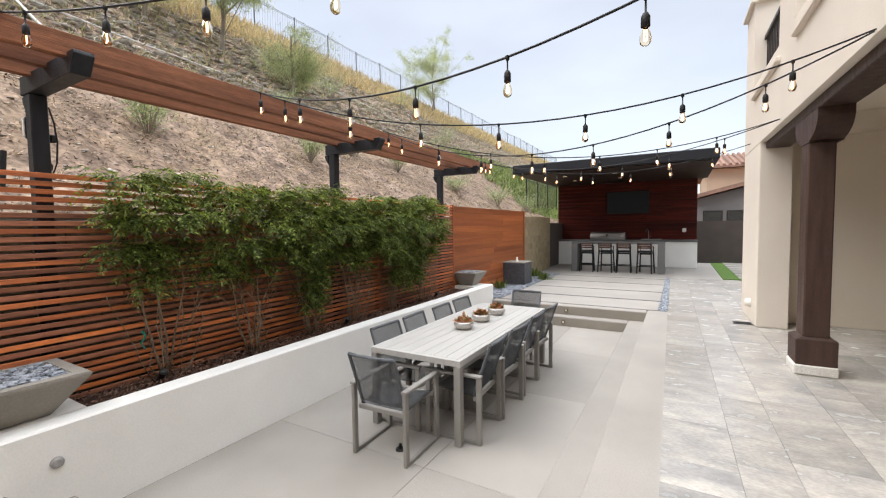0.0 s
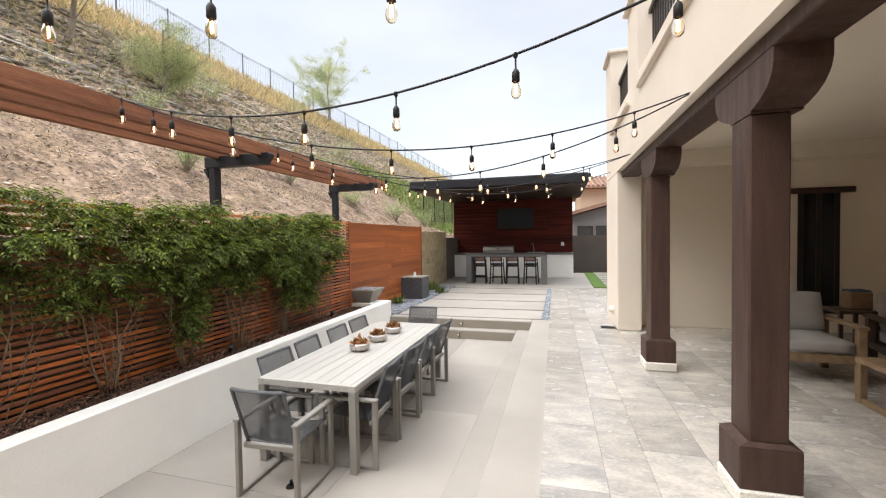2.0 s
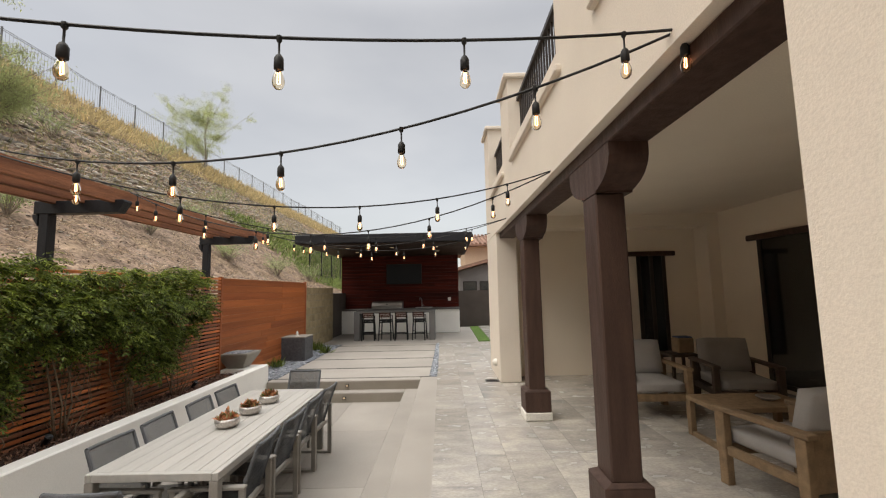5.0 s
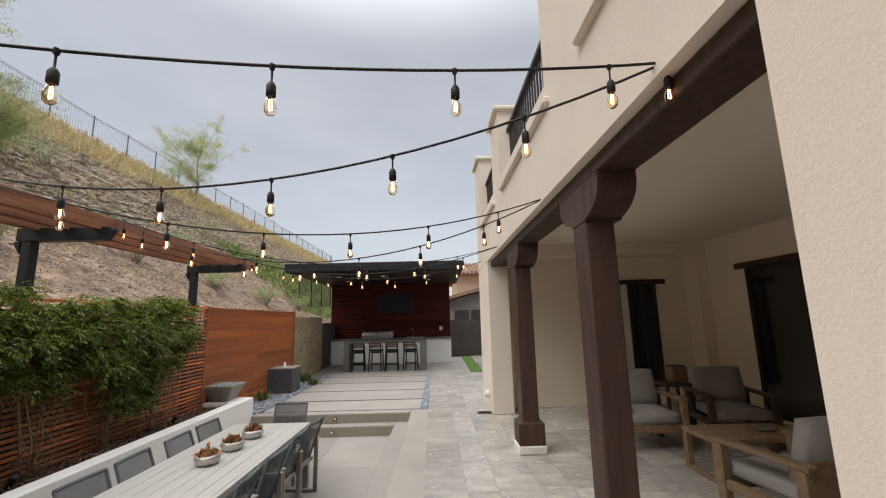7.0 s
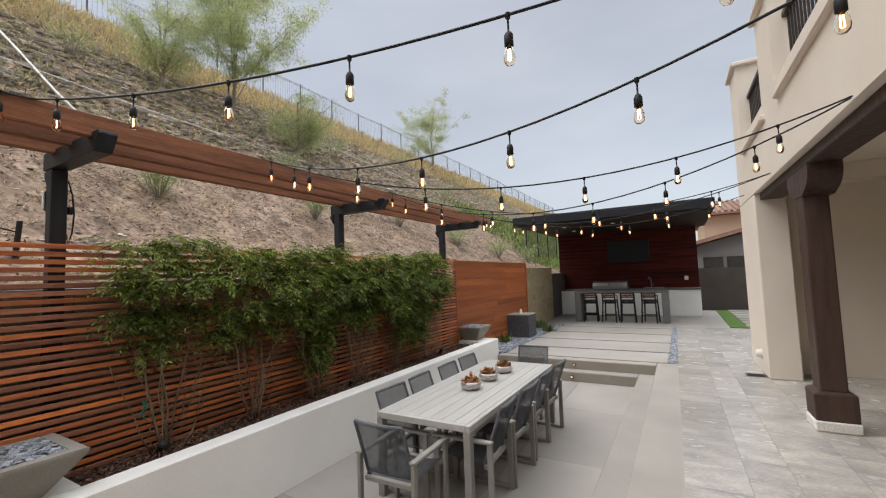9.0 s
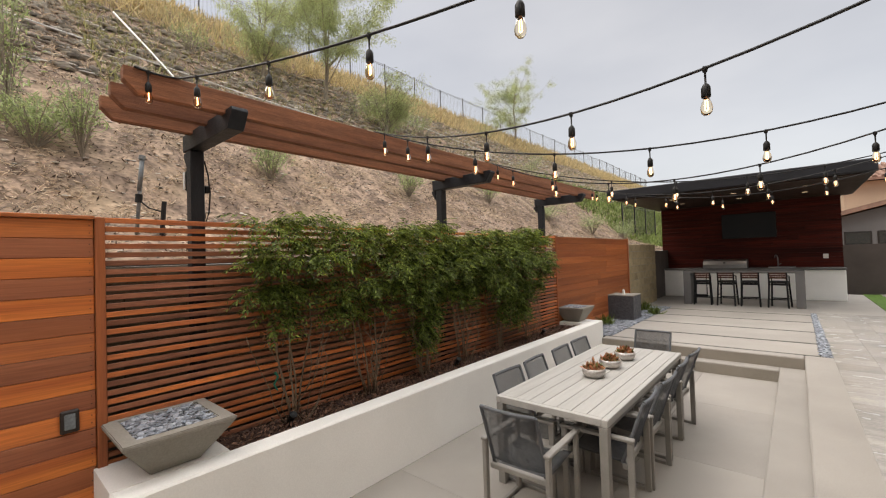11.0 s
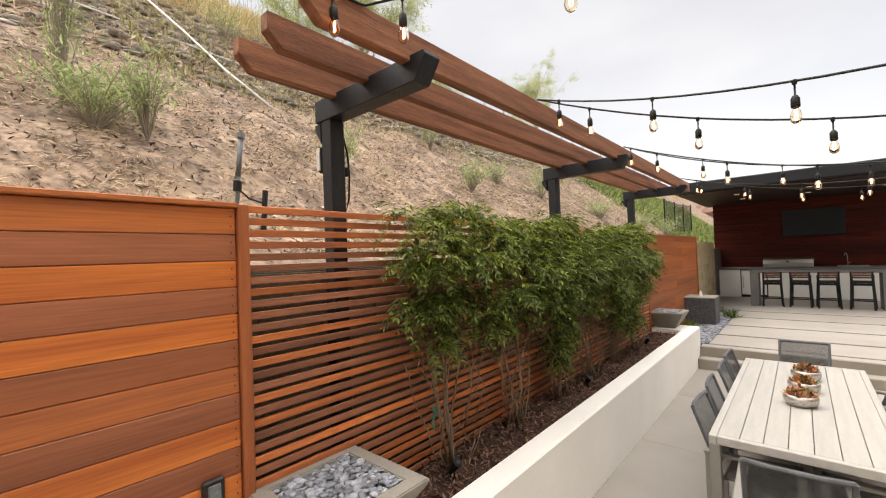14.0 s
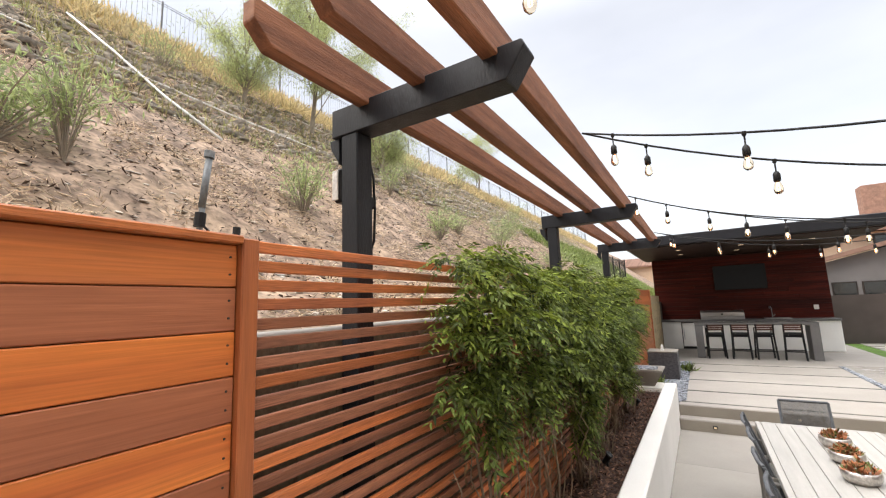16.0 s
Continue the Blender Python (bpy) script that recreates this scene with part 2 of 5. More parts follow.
PVC = M("white_pipe", (0.72, 0.71, 0.68), (0.62, 0.61, 0.57), 5, 0.5, stain=0.3, stain_col=(0.4, 0.35, 0.28))
GREY_PIPE = M("grey_pipe", (0.19, 0.21, 0.22), (0.15, 0.165, 0.17), 9, 0.5)
CUSHION = M("grey_outdoor_cushion", (0.36, 0.34, 0.32), (0.31, 0.295, 0.28), 4, 0.95, 0.35, 260, fine=0.12)
# The grey cushion again, darkened for the armchair that gets less light.
CUSHION_SHADED = M("shaded_taupe_cushion", (0.30, 0.275, 0.25), (0.25, 0.23, 0.21), 4, 0.95, 0.35, 260, fine=0.12)
TEAK = M("weathered_teak", (0.28, 0.19, 0.11), (0.20, 0.135, 0.08), 3, 0.65, 0.2, 40, stretch=(5, 5, 5), fine=0.18, rand=0.1)
DARK_TEAK = M("dark_stained_teak", (0.085, 0.055, 0.038), (0.06, 0.04, 0.028), 3, 0.6, 0.2, 40, fine=0.18)
DARK_GLASS = M("dark_window_glass", (0.012, 0.014, 0.015), (0.02, 0.022, 0.022), 0.8, 0.06, rough_var=0.03, spec=0.7)
BRONZE = M("dark_bronze_frame", (0.035, 0.027, 0.022), (0.028, 0.021, 0.017), 5, 0.45)
CLAY = M("clay_roof_tile", (0.34, 0.20, 0.145), (0.23, 0.14, 0.105), 5, 0.9, 0.3, 40, rand=0.3)
TAN_WALL = M("tan_neighbour_stucco", (0.62, 0.45, 0.32), (0.56, 0.41, 0.29), 1, 0.9, 0.2, 60)
GREY_WALL = M("grey_neighbour_stucco", (0.20, 0.19, 0.185), (0.17, 0.16, 0.155), 1, 0.9, 0.2, 60)
FENCE_DK = M("dark_brown_wall_paint", (0.075, 0.06, 0.052), (0.062, 0.05, 0.043), 2, 0.8, 0.15, 60, fine=0.08)
PALE_BARK = M("pale_grey_bark", (0.34, 0.29, 0.23), (0.22, 0.185, 0.145), 12, 0.95, 0.5, 50, stretch=(1, 1, 0.3))
BARK = M("grey_brown_bark", (0.20, 0.15, 0.11), (0.12, 0.09, 0.065), 12, 0.95, 0.6, 50, stretch=(1, 1, 0.3))
WHITE_TRIM = M("white_plinth", (0.74, 0.71, 0.65), (0.68, 0.65, 0.59), 4, 0.85, 0.2, 80, stain=0.3, stain_col=(0.5, 0.46, 0.4))
SUCC_RED = M("rust_succulent", (0.44, 0.15, 0.06), (0.30, 0.13, 0.06), 15, 0.6, rand=0.4, island=True)
SUCC_GREEN = M("green_succulent", (0.12, 0.17, 0.05), (0.18, 0.16, 0.06), 15, 0.6, rand=0.4, island=True)
BLUE_CLOTH = M("blue_cloth", (0.07, 0.11, 0.2), (0.05, 0.08, 0.15), 20, 0.9)
GREEN_TAPE = M("green_plastic_tape", (0.03, 0.20, 0.13), (0.02, 0.15, 0.10), 8, 0.4)
GALV = M("hammered_silver_bowl", (0.62, 0.58, 0.54), (0.5, 0.47, 0.44), 12, 0.35, 0.7, 60, metal=0.9)
# Amber tint puts the bulb's warm glow into the glass colour.
BULB_GLASS = glass("glow_tinted_bulb_glass", (1.0, 0.84, 0.62))
FILAMENT = glow("warm_filament", (1.0, 0.5, 0.27), 6.0)
LAMP_SPOT = glow("recessed_lamp", (1.0, 0.80, 0.55), 0.12)


def leafmat(name, a, b, rand=0.5, trans=0.35):
    m = M(name, a, b, 3.0, 0.55, rand=rand, island=True)
    n, l = m.node_tree.nodes, m.node_tree.links
    p = n["Principled BSDF"]
    t = n.new("ShaderNodeBsdfTranslucent")
    src = p.inputs["Base Color"].links[0].from_socket
    l.new(src, t.inputs["Color"])
    mixs = n.new("ShaderNodeMixShader")
    mixs.inputs[0].default_value = trans
    l.new(p.outputs[0], mixs.inputs[1])
    l.new(t.outputs[0], mixs.inputs[2])
    l.new(mixs.outputs[0], n["Material Output"].inputs[0])
    return m


LEAF = leafmat("nandina_leaf", (0.064, 0.098, 0.019), (0.17, 0.212, 0.044), 0.8, 0.24)
STRAW = leafmat("dry_straw", (0.62, 0.50, 0.36), (0.38, 0.285, 0.195), 0.55, 0.2)
DRYGRASS = leafmat("tall_dry_grass", (0.68, 0.56, 0.32), (0.50, 0.42, 0.23), 0.3, 0.45)
TWIG = M("pale_dry_twig", (0.27, 0.20, 0.135), (0.18, 0.13, 0.09), 10, 0.9)
DEAD_LEAF = leafmat("dry_brown_leaf", (0.22, 0.14, 0.07), (0.15, 0.09, 0.05), 0.4, 0.2)
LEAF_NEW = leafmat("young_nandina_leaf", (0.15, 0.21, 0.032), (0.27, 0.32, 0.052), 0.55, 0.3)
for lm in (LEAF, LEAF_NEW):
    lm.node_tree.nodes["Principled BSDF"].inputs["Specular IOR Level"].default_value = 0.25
SLING_NET = bpy.data.materials["charcoal_sling_mesh"].copy()
SLING_NET.name = "see_through_sling_mesh"
sn, sl = SLING_NET.node_tree.nodes, SLING_NET.node_tree.links
tr = sn.new("ShaderNodeBsdfTransparent")
mxs = sn.new("ShaderNodeMixShader")
mxs.inputs[0].default_value = 0.28
sl.new(sn["Principled BSDF"].outputs[0], mxs.inputs[1])
sl.new(tr.outputs[0], mxs.inputs[2])
sl.new(mxs.outputs[0], sn["Material Output"].inputs[0])
DARK_LITTER = leafmat("bark_and_shade_litter", (0.06, 0.038, 0.028), (0.12, 0.075, 0.052), 0.5, 0.05)
LEAF_SAGE = leafmat("sage_leaf", (0.30, 0.37, 0.16), (0.44, 0.50, 0.25), 0.4, 0.45)
LEAF_PEPPER = leafmat("pepper_tree_leaf", (0.42, 0.47, 0.22), (0.54, 0.58, 0.32), 0.35, 0.6)


# ---- builders ----
def part(name, bm, material, parent=None, label="", smooth=False):
    me = bpy.data.meshes.new(name)
    bm.to_mesh(me)
    bm.free()
    me.materials.append(material)
    if smooth:
        for f in me.polygons:
            f.use_smooth = True
    ob = new(name, me)
    if parent is not None:
        ob.parent = parent
    if label:
        ob["label"] = label
    return ob


def thing(name, label, category, group="", kind="", at=(0, 0, 0), rz=0):
    ob = new(name)
    ob.empty_display_size = 0.1
    ob.matrix_basis = pose(*at, 0, 0, rz)
    return tagged(ob, label, category, group, kind)


def structure(ob, label, category):
    return tagged(ob, label, category, kind="structure")


def box(lo, hi, c=0.0, bm=None, m=None):
    """A box from lo to hi with chamfered edges."""
    b2 = bmesh.new()
    bmesh.ops.create_cube(b2, size=1.0)
    for v in b2.verts:
        for i in range(3):
            v.co[i] = lo[i] + (v.co[i] + 0.5) * (hi[i] - lo[i])
    if c:
        bmesh.ops.bevel(b2, geom=b2.edges[:], offset=c, segments=1, affect="EDGES")
    if m is not None:
        b2.transform(m)
    if bm is None:
        return b2
    tmp = bpy.data.meshes.new("tmp")
    b2.to_mesh(tmp)
    b2.free()
    bm.from_mesh(tmp)
    bpy.data.meshes.remove(tmp)
    return bm


def tube(points, r, sides=8, bm=None, r2=None):
    """A round bar along points, of radius r at the first and r2 at the last."""
    bm = bm or bmesh.new()
    pts = [Vector(p) for p in points]
    r2 = r if r2 is None else r2
    rings = []
    for i, p in enumerate(pts):
        d = (pts[min(i + 1, len(pts) - 1)] - pts[max(i - 1, 0)]).normalized()
        up = Vector((0, 0, 1)) if abs(d.z) < 0.95 else Vector((0, 1, 0))
        u = d.cross(up).normalized()
        w = u.cross(d)
        rad = r + (r2 - r) * i / max(1, len(pts) - 1)
        rings.append([bm.verts.new(p + (u * math.cos(a) + w * math.sin(a)) * rad) for a in (2 * math.pi * k / sides for k in range(sides))])
    for a, b in zip(rings, rings[1:]):
        for k in range(sides):
            bm.faces.new((a[k], a[(k + 1) % sides], b[(k + 1) % sides], b[k]))
    bm.faces.new(rings[0][::-1])
    bm.faces.new(rings[-1])
    return bm


def lathe(profile, sides=20, bm=None, at=(0, 0, 0)):
    """Turns (radius, z) pairs about the z axis."""
    bm = bm or bmesh.new()
    rings = []
    for r, z in profile:
        if r < 1e-5:
            rings.append([bm.verts.new((at[0], at[1], at[2] + z))])
        else:
            rings.append([bm.verts.new((at[0] + r * math.cos(2 * math.pi * k / sides), at[1] + r * math.sin(2 * math.pi * k / sides), at[2] + z)) for k in range(sides)])
    for a, b in zip(rings, rings[1:]):
        for k in range(sides):
            q = [a[k % len(a)], a[(k + 1) % len(a)], b[(k + 1) % len(b)], b[k % len(b)]]
            q = list(dict.fromkeys(q))
            if len(q) > 2:
                bm.faces.new(q)
    return bm


def prism(outline, x0, x1, axis=0, c=0.0):
    """An outline of two coordinates pushed from x0 to x1 along the axis."""
    bm = bmesh.new()
    def at(x, u, v):
        return {0: (x, u, v), 1: (u, x, v), 2: (u, v, x)}[axis]
    a = [bm.verts.new(at(x0, u, v)) for u, v in outline]
    b = [bm.verts.new(at(x1, u, v)) for u, v in outline]
    bm.faces.new(a)
    bm.faces.new(b[::-1])
    k = len(a)
    for i in range(k):
        bm.faces.new((a[i], b[i], b[(i + 1) % k], a[(i + 1) % k]))
    bmesh.ops.recalc_face_normals(bm, faces=bm.faces[:])
    if c:
        bmesh.ops.bevel(bm, geom=bm.edges[:], offset=c, segments=1, affect="EDGES")
    return bm


def raw(name, verts, faces, material, parent=None, smooth=False):
    me = bpy.data.meshes.new(name)
    me.from_pydata([tuple(v) for v in verts], [], faces)
    me.materials.append(material)
    if smooth:
        for f in me.polygons:
            f.use_smooth = True
    ob = new(name, me)
    if parent is not None:
        ob.parent = parent
    return ob


def arr(name, verts, faces, material, parent=None):
    """As raw(), from arrays; all faces have the same number of corners."""
    me = bpy.data.meshes.new(name)
    me.from_pydata(verts.reshape(-1, 3).tolist(), [], faces.tolist())
    me.materials.append(material)
    ob = new(name, me)
    if parent is not None:
        ob.parent = parent
    return ob


rng = np.random.default_rng(7)


def leaves(name, centres, size, material, parent=None, slim=0.28, droop=0.4, spread=1.0):
    """Pointed, folded leaves at the centres, each turned by chance, hanging by droop."""
    k = len(centres)
    az = rng.uniform(0, 2 * np.pi, k)
    el = rng.normal(-droop, 0.45, k)
    d = np.stack([np.cos(az) * np.cos(el), np.sin(az) * np.cos(el), np.sin(el)], 1)
    side = np.stack([-np.sin(az), np.cos(az), rng.normal(0, 0.5, k)], 1)
    side /= np.linalg.norm(side, axis=1)[:, None]
    up = np.cross(d, side)
    s = size * rng.uniform(0.6, 1.3, k)[:, None]
    v = np.stack([centres, centres + d * s * 0.45 + side * s * slim * 0.5 - up * s * 0.03,
                  centres + d * s, centres + d * s * 0.45 - side * s * slim * 0.5 - up * s * 0.03,
                  centres + d * s * 0.45 + up * s * 0.05], 1)
    base = np.arange(k)[:, None] * 5
    f = np.concatenate([base + np.array([[0, 1, 4]]), base + np.array([[1, 2, 4]]), base + np.array([[2, 3, 4]]), base + np.array([[3, 0, 4]])], 0)
    return arr(name, v, f, material, parent)


def fronds(name, base, axis, material, parent=None, pairs=8, length=0.16, leaf=0.043):
    """Feather-shaped sprays: leaflets in pairs along drooping axes."""
    k = len(base)
    axis = axis / np.linalg.norm(axis, axis=1)[:, None]
    side = np.cross(axis, np.array([0, 0, 1.0]))
    side /= np.linalg.norm(side, axis=1)[:, None] + 1e-6
    tilt = rng.normal(0, 0.35, k)[:, None]
    nrm = np.cross(side, axis)
    side = side * np.cos(tilt) + nrm * np.sin(tilt)
    ln = length * rng.uniform(0.7, 1.25, k)[:, None]
    V = []
    for i in range(pairs):
        t = (i + 0.5) / pairs
        c = base + axis * ln * t - np.array([0, 0, 1.0]) * ln * 0.35 * t * t
        for sg in (-1, 1):
            d = axis * rng.uniform(0.45, 0.9, (k, 1)) + sg * side * (1.0 - 0.45 * t) - np.array([0, 0, 1.0]) * rng.uniform(0.05, 0.55, (k, 1))
            d /= np.linalg.norm(d, axis=1)[:, None]
            w = np.cross(d, np.cross(axis, side) + rng.normal(0, 0.25, (k, 3)))
            w /= np.linalg.norm(w, axis=1)[:, None] + 1e-6
            s = leaf * rng.uniform(0.7, 1.3, (k, 1)) * (1.1 - 0.3 * t)
            V.append(np.stack([c, c + d * s * 0.42 + w * s * 0.17, c + d * s - np.array([0, 0, 1.0]) * s * 0.12, c + d * s * 0.42 - w * s * 0.17], 1))
    v = np.concatenate(V, 0)
    q = np.arange(len(v))[:, None] * 4
    f = np.concatenate([q + np.array([[0, 1, 2]]), q + np.array([[0, 2, 3]])], 0)
    return arr(name, v, f, material, parent)


def pebbles(name, pts, size, material, parent=None, flat=0.6):
    """Rounded eight-sided stones at the points."""
    k = len(pts)
    s = size * rng.uniform(0.6, 1.35, (k, 1, 1))
    az = rng.uniform(0, 2 * np.pi, (k, 1))
    ring = np.arange(6) * np.pi / 3
    def band(r, z):
        a = ring[None, :] + az
        e = 1.35
        return np.stack([np.cos(a) * r * e, np.sin(a) * r, np.full_like(a, z)], 2)
    v = np.concatenate([band(0.55, -0.4), band(1.0, 0.0), band(0.6, 0.42)], 1)
    v = v * np.array([1, 1, flat]) * s * 0.5
    c, n2 = np.cos(az * 1.7), np.sin(az * 1.7)
    x = v[:, :, 0] * c - v[:, :, 1] * n2
    y = v[:, :, 0] * n2 + v[:, :, 1] * c
    z = v[:, :, 2] + x * rng.normal(0, 0.25, (k, 1))
    v = np.stack([x, y, z], 2) + pts[:, None, :]
    faces = []
    for b in (0, 6):
        for i in range(6):
            faces.append((b + i, b + (i + 1) % 6, b + 6 + (i + 1) % 6, b + 6 + i))
    q = (np.arange(k)[:, None, None] * 18 + np.array(faces)[None]).reshape(-1, 4).tolist()
    q += (np.arange(k)[:, None] * 18 + np.arange(12, 18)[None]).tolist()
    return raw(name, v.reshape(-1, 3).tolist(), q, material, parent, True)


LOW = -0.34
FENCE_X = -3.0

# ---- ground, floors, steps ----
ground = part("ground", box((-600, -600, -0.9), (600, 900, -0.5)), DIRT)
structure(ground, "dry bare earth reaching to the horizon", "ground")
low_floor = part("floor_lower", box((-2.4, 0.6, -0.5), (0.9, 8.6, LOW - 0.012)), GROUT)
structure(low_floor, "sunken pale concrete dining patio with cut joints", "floor")
xs = [-2.37, -0.72, 0.213]
ys = [1.3, 3.05, 4.8, 6.5, 8.1]
for i in range(2):
    for j in range(4):
        part("concrete_slab", box((xs[i] + 0.0015, ys[j] + 0.0015, LOW - 0.03), (xs[i + 1] - 0.0015, ys[j + 1] - 0.0015, LOW), 0.002), CONCRETE, low_floor)


steps = thing("steps", "two pale concrete steps round the sunken patio", "steps", kind="structure")
part("tread", box((0.215, 1.0, -0.5), (0.6, 8.3, -0.17), 0.012), CONCRETE, steps)
part("tread", box((-2.37, 8.03, -0.5), (0.213, 8.3, -0.17), 0.012), CONCRETE, steps)
# Risers take a darker concrete: the shade on them is in the colour.
part("riser", box((-2.36, 8.022, LOW), (0.21, 8.034, -0.19)), CONCRETE_DK, steps, "concrete riser with shade in its colour")
part("riser", box((-2.36, 8.242, -0.17), (0.49, 8.254, -0.02)), CONCRETE_DK, steps, "concrete riser with shade in its colour")
part("tread", box((-2.37, 1.2, -0.5), (0.213, 1.5, -0.17), 0.012), CONCRETE, steps)
for x, z in ((-0.86, -0.26), (-0.86, -0.09), (-1.9, -0.26)):
    lamp = part("step_light", box((x - 0.03, 8.0 + (0.22 if z > -0.2 else 0), z - 0.025), (x + 0.03, 8.03 + (0.22 if z > -0.2 else 0), z + 0.025), 0.004), BLACK_METAL, steps, "small square step light")
    part("lens", box((x - 0.018, 7.996 + (0.22 if z > -0.2 else 0), z - 0.014), (x + 0.018, 8.0 + (0.22 if z > -0.2 else 0), z + 0.014)), LAMP_SPOT, lamp)

border = part("floor_border", box((0.495, 1.2, -0.5), (0.93, 8.46, -0.0045), 0.012), CONCRETE)
structure(border, "pale concrete border beside the stone paving", "floor")
border2 = part("floor_border", box((-2.37, 8.25, -0.5), (0.493, 8.46, -0.004), 0.012), CONCRETE)
structure(border2, "pale concrete border above the steps", "floor")
landing = part("floor_landing", box((-2.95, -5.0, -0.5), (0.98, 1.198, -0.0045), 0.01), CONCRETE)
structure(landing, "pale concrete landing", "floor")
deck = part("floor_deck", box((-3.3, 13.42, -0.5), (0.845, 19.0, -0.004)), CONCRETE)
structure(deck, "pale concrete floor under the bar roof", "floor")
deck2 = part("floor_deck", box((0.847, 13.62, -0.5), (2.0, 19.0, -0.006)), CONCRETE)
structure(deck2, "pale concrete path beside the bar", "floor")
slab_bed = part("floor_slab_bed", box((-3.3, 8.462, -0.5), (0.845, 13.418, -0.010)), DARK_JOINT)
structure(slab_bed, "dark joint bed under the long pavers", "floor")
edges = [8.47, 9.48, 10.68, 11.93, 13.12, 13.42]
for a, b in zip(edges, edges[1:]):
    part("paver", box((-2.28, a + 0.05, -0.06), (0.665, b - 0.05 if b < 13.4 else b, -0.003), 0.008), CONCRETE, slab_bed)
travertine = part("floor_travertine", box((0.847, -5.0, -0.5), (6.9, 13.618, -0.012)), GROUT)
travertine.matrix_basis = pose(0.86, 4.0, 0, 0, 0, 0.75) @ pose(-0.847, -4.0, 0)
structure(travertine, "silver grey travertine paving in mixed sizes", "floor")

# pebble beds
def scatter(x0, x1, y0, y1, k, z, dz=0.02):
    return np.stack([rng.uniform(x0, x1, k), rng.uniform(y0, y1, k), z + rng.uniform(-dz, dz, k)], 1)


along = scatter(0.0, 1.0, 8.48, 13.4, 1300, 0.0, 0.008)
along[:, 0] = 0.672 + along[:, 0] * (0.125 - 0.012 * (along[:, 1] - 8.5))
strip = pebbles("pebble_strip", along, 0.042, PEBBLE)
tagged(strip, "blue grey pebbles in a narrow paving joint", "pebbles", kind="stuff")
bed = pebbles("pebble_bed", scatter(-2.98, -2.29, 8.48, 13.4, 4600, -0.005, 0.015), 0.055, PEBBLE)
tagged(bed, "blue grey pebbles round the fountain block", "pebbles", kind="stuff")

# ---- planter ----
planter = thing("planter_wall", "low white stucco planter wall with two square pedestals", "planter", kind="structure")
part("wall", box((-2.55, 0.98, -0.5), (-2.37, 8.33, 0.31), 0.014), STUCCO_WHITE, planter)
part("pedestal", box((-3.0, 0.983, -0.5), (-2.552, 1.642, 0.308)), STUCCO_WHITE, planter)
part("pedestal", box((-3.0, 7.8, -0.5), (-2.552, 8.327, 0.308)), STUCCO_WHITE, planter)
eyelet = part("wall_light", lathe([(0.0, 0.0), (0.035, 0.0), (0.035, 0.012), (0.022, 0.02), (0.0, 0.014)], 16), STEEL, planter, "small round steel outlet in the wall")
eyelet.matrix_basis = pose(-2.37, 1.42, 0.08, 0, 90, 0)
NX, NY = 14, 120
mv, mf = [], []
for j in range(NY + 1):
    for i in range(NX + 1):
        x, y = -2.99 + 0.45 * i / NX, 1.63 + 6.2 * j / NY
        mv.append((x, y, 0.235 + 0.03 * noise.noise(Vector((x * 6, y * 6, 0))) + 0.02 * noise.noise(Vector((x * 22, y * 22, 3)))))
mf = [(j * (NX + 1) + i, j * (NX + 1) + i + 1, (j + 1) * (NX + 1) + i + 1, (j + 1) * (NX + 1) + i) for j in range(NY) for i in range(NX)]
mulch = raw("mulch_bed", mv, mf, MULCH, None, True)
tagged(mulch, "dark brown bark mulch in the planter", "mulch", kind="stuff")
k = 5000
chips = leaves("bark_chips", np.stack([rng.uniform(-2.98, -2.56, k), rng.uniform(1.66, 7.78, k), 0.245 + rng.uniform(-0.01, 0.03, k)], 1), 0.045, MULCH_CHIP, None, 0.4, 0.0)
tagged(chips, "loose brown bark chips", "mulch", kind="stuff")

# ---- cedar fence ----
fence = thing("fence", "stained cedar fence with solid board panels and a slatted run", "fence", kind="structure")
def boards(y0, y1, z0, z1, h, split=0):
    z, row = z1, 0
    while z > z0 + 0.02:
        b = max(z0, z - h)
        cuts = [y0, y1] if not split else [y0, y0 + split + random.uniform(-0.6, 0.6), y1]
        for ya, yb in zip(cuts, cuts[1:]):
            row += 1
            shade = "xdododxdodododxd"[(row - 1) % 16]
            wood = CEDAR_MID if split else {"o": CEDAR, "d": CEDAR_DARK, "x": CEDAR_MIX}[shade]
            part("board", box((FENCE_X - 0.03, ya + 0.001, b + 0.0015), (FENCE_X - random.uniform(0, 0.003), yb - 0.001, z - 0.0015), 0.003), wood, fence)
            if not split:
                for q in (0.3, 0.7):
                    part("screw", tube([(FENCE_X - 0.004, y1 - 0.022, b + (z - b) * q), (FENCE_X + 0.0006, y1 - 0.022, b + (z - b) * q)], 0.0035, 6), BRONZE, fence)
        z = b
    part("backing", box((FENCE_X - 0.045, y0, z0), (FENCE_X - 0.031, y1, z1)), CEDAR_DARK, fence)


boards(-5.0, 1.0, 0.0, 1.912, 0.1222)
boards(7.8, 12.1, 0.0, 1.93, 0.135, 2.2)
part("cap", box((FENCE_X - 0.06, -5.0, 1.913), (FENCE_X + 0.03, 1.0, 1.937), 0.004), CEDAR_SLAT, fence)
part("post", box((FENCE_X - 0.06, 1.002, 0.0), (FENCE_X + 0.02, 1.055, 1.932), 0.004), CEDAR_POST, fence)
part("post", box((FENCE_X - 0.06, 7.745, 0.0), (FENCE_X + 0.01, 7.797, 1.95), 0.004), CEDAR_POST, fence)
part("post", box((FENCE_X - 0.06, 12.102, 0.0), (FENCE_X + 0.02, 12.16, 1.95), 0.004), CEDAR_POST, fence)
slat_data = {}
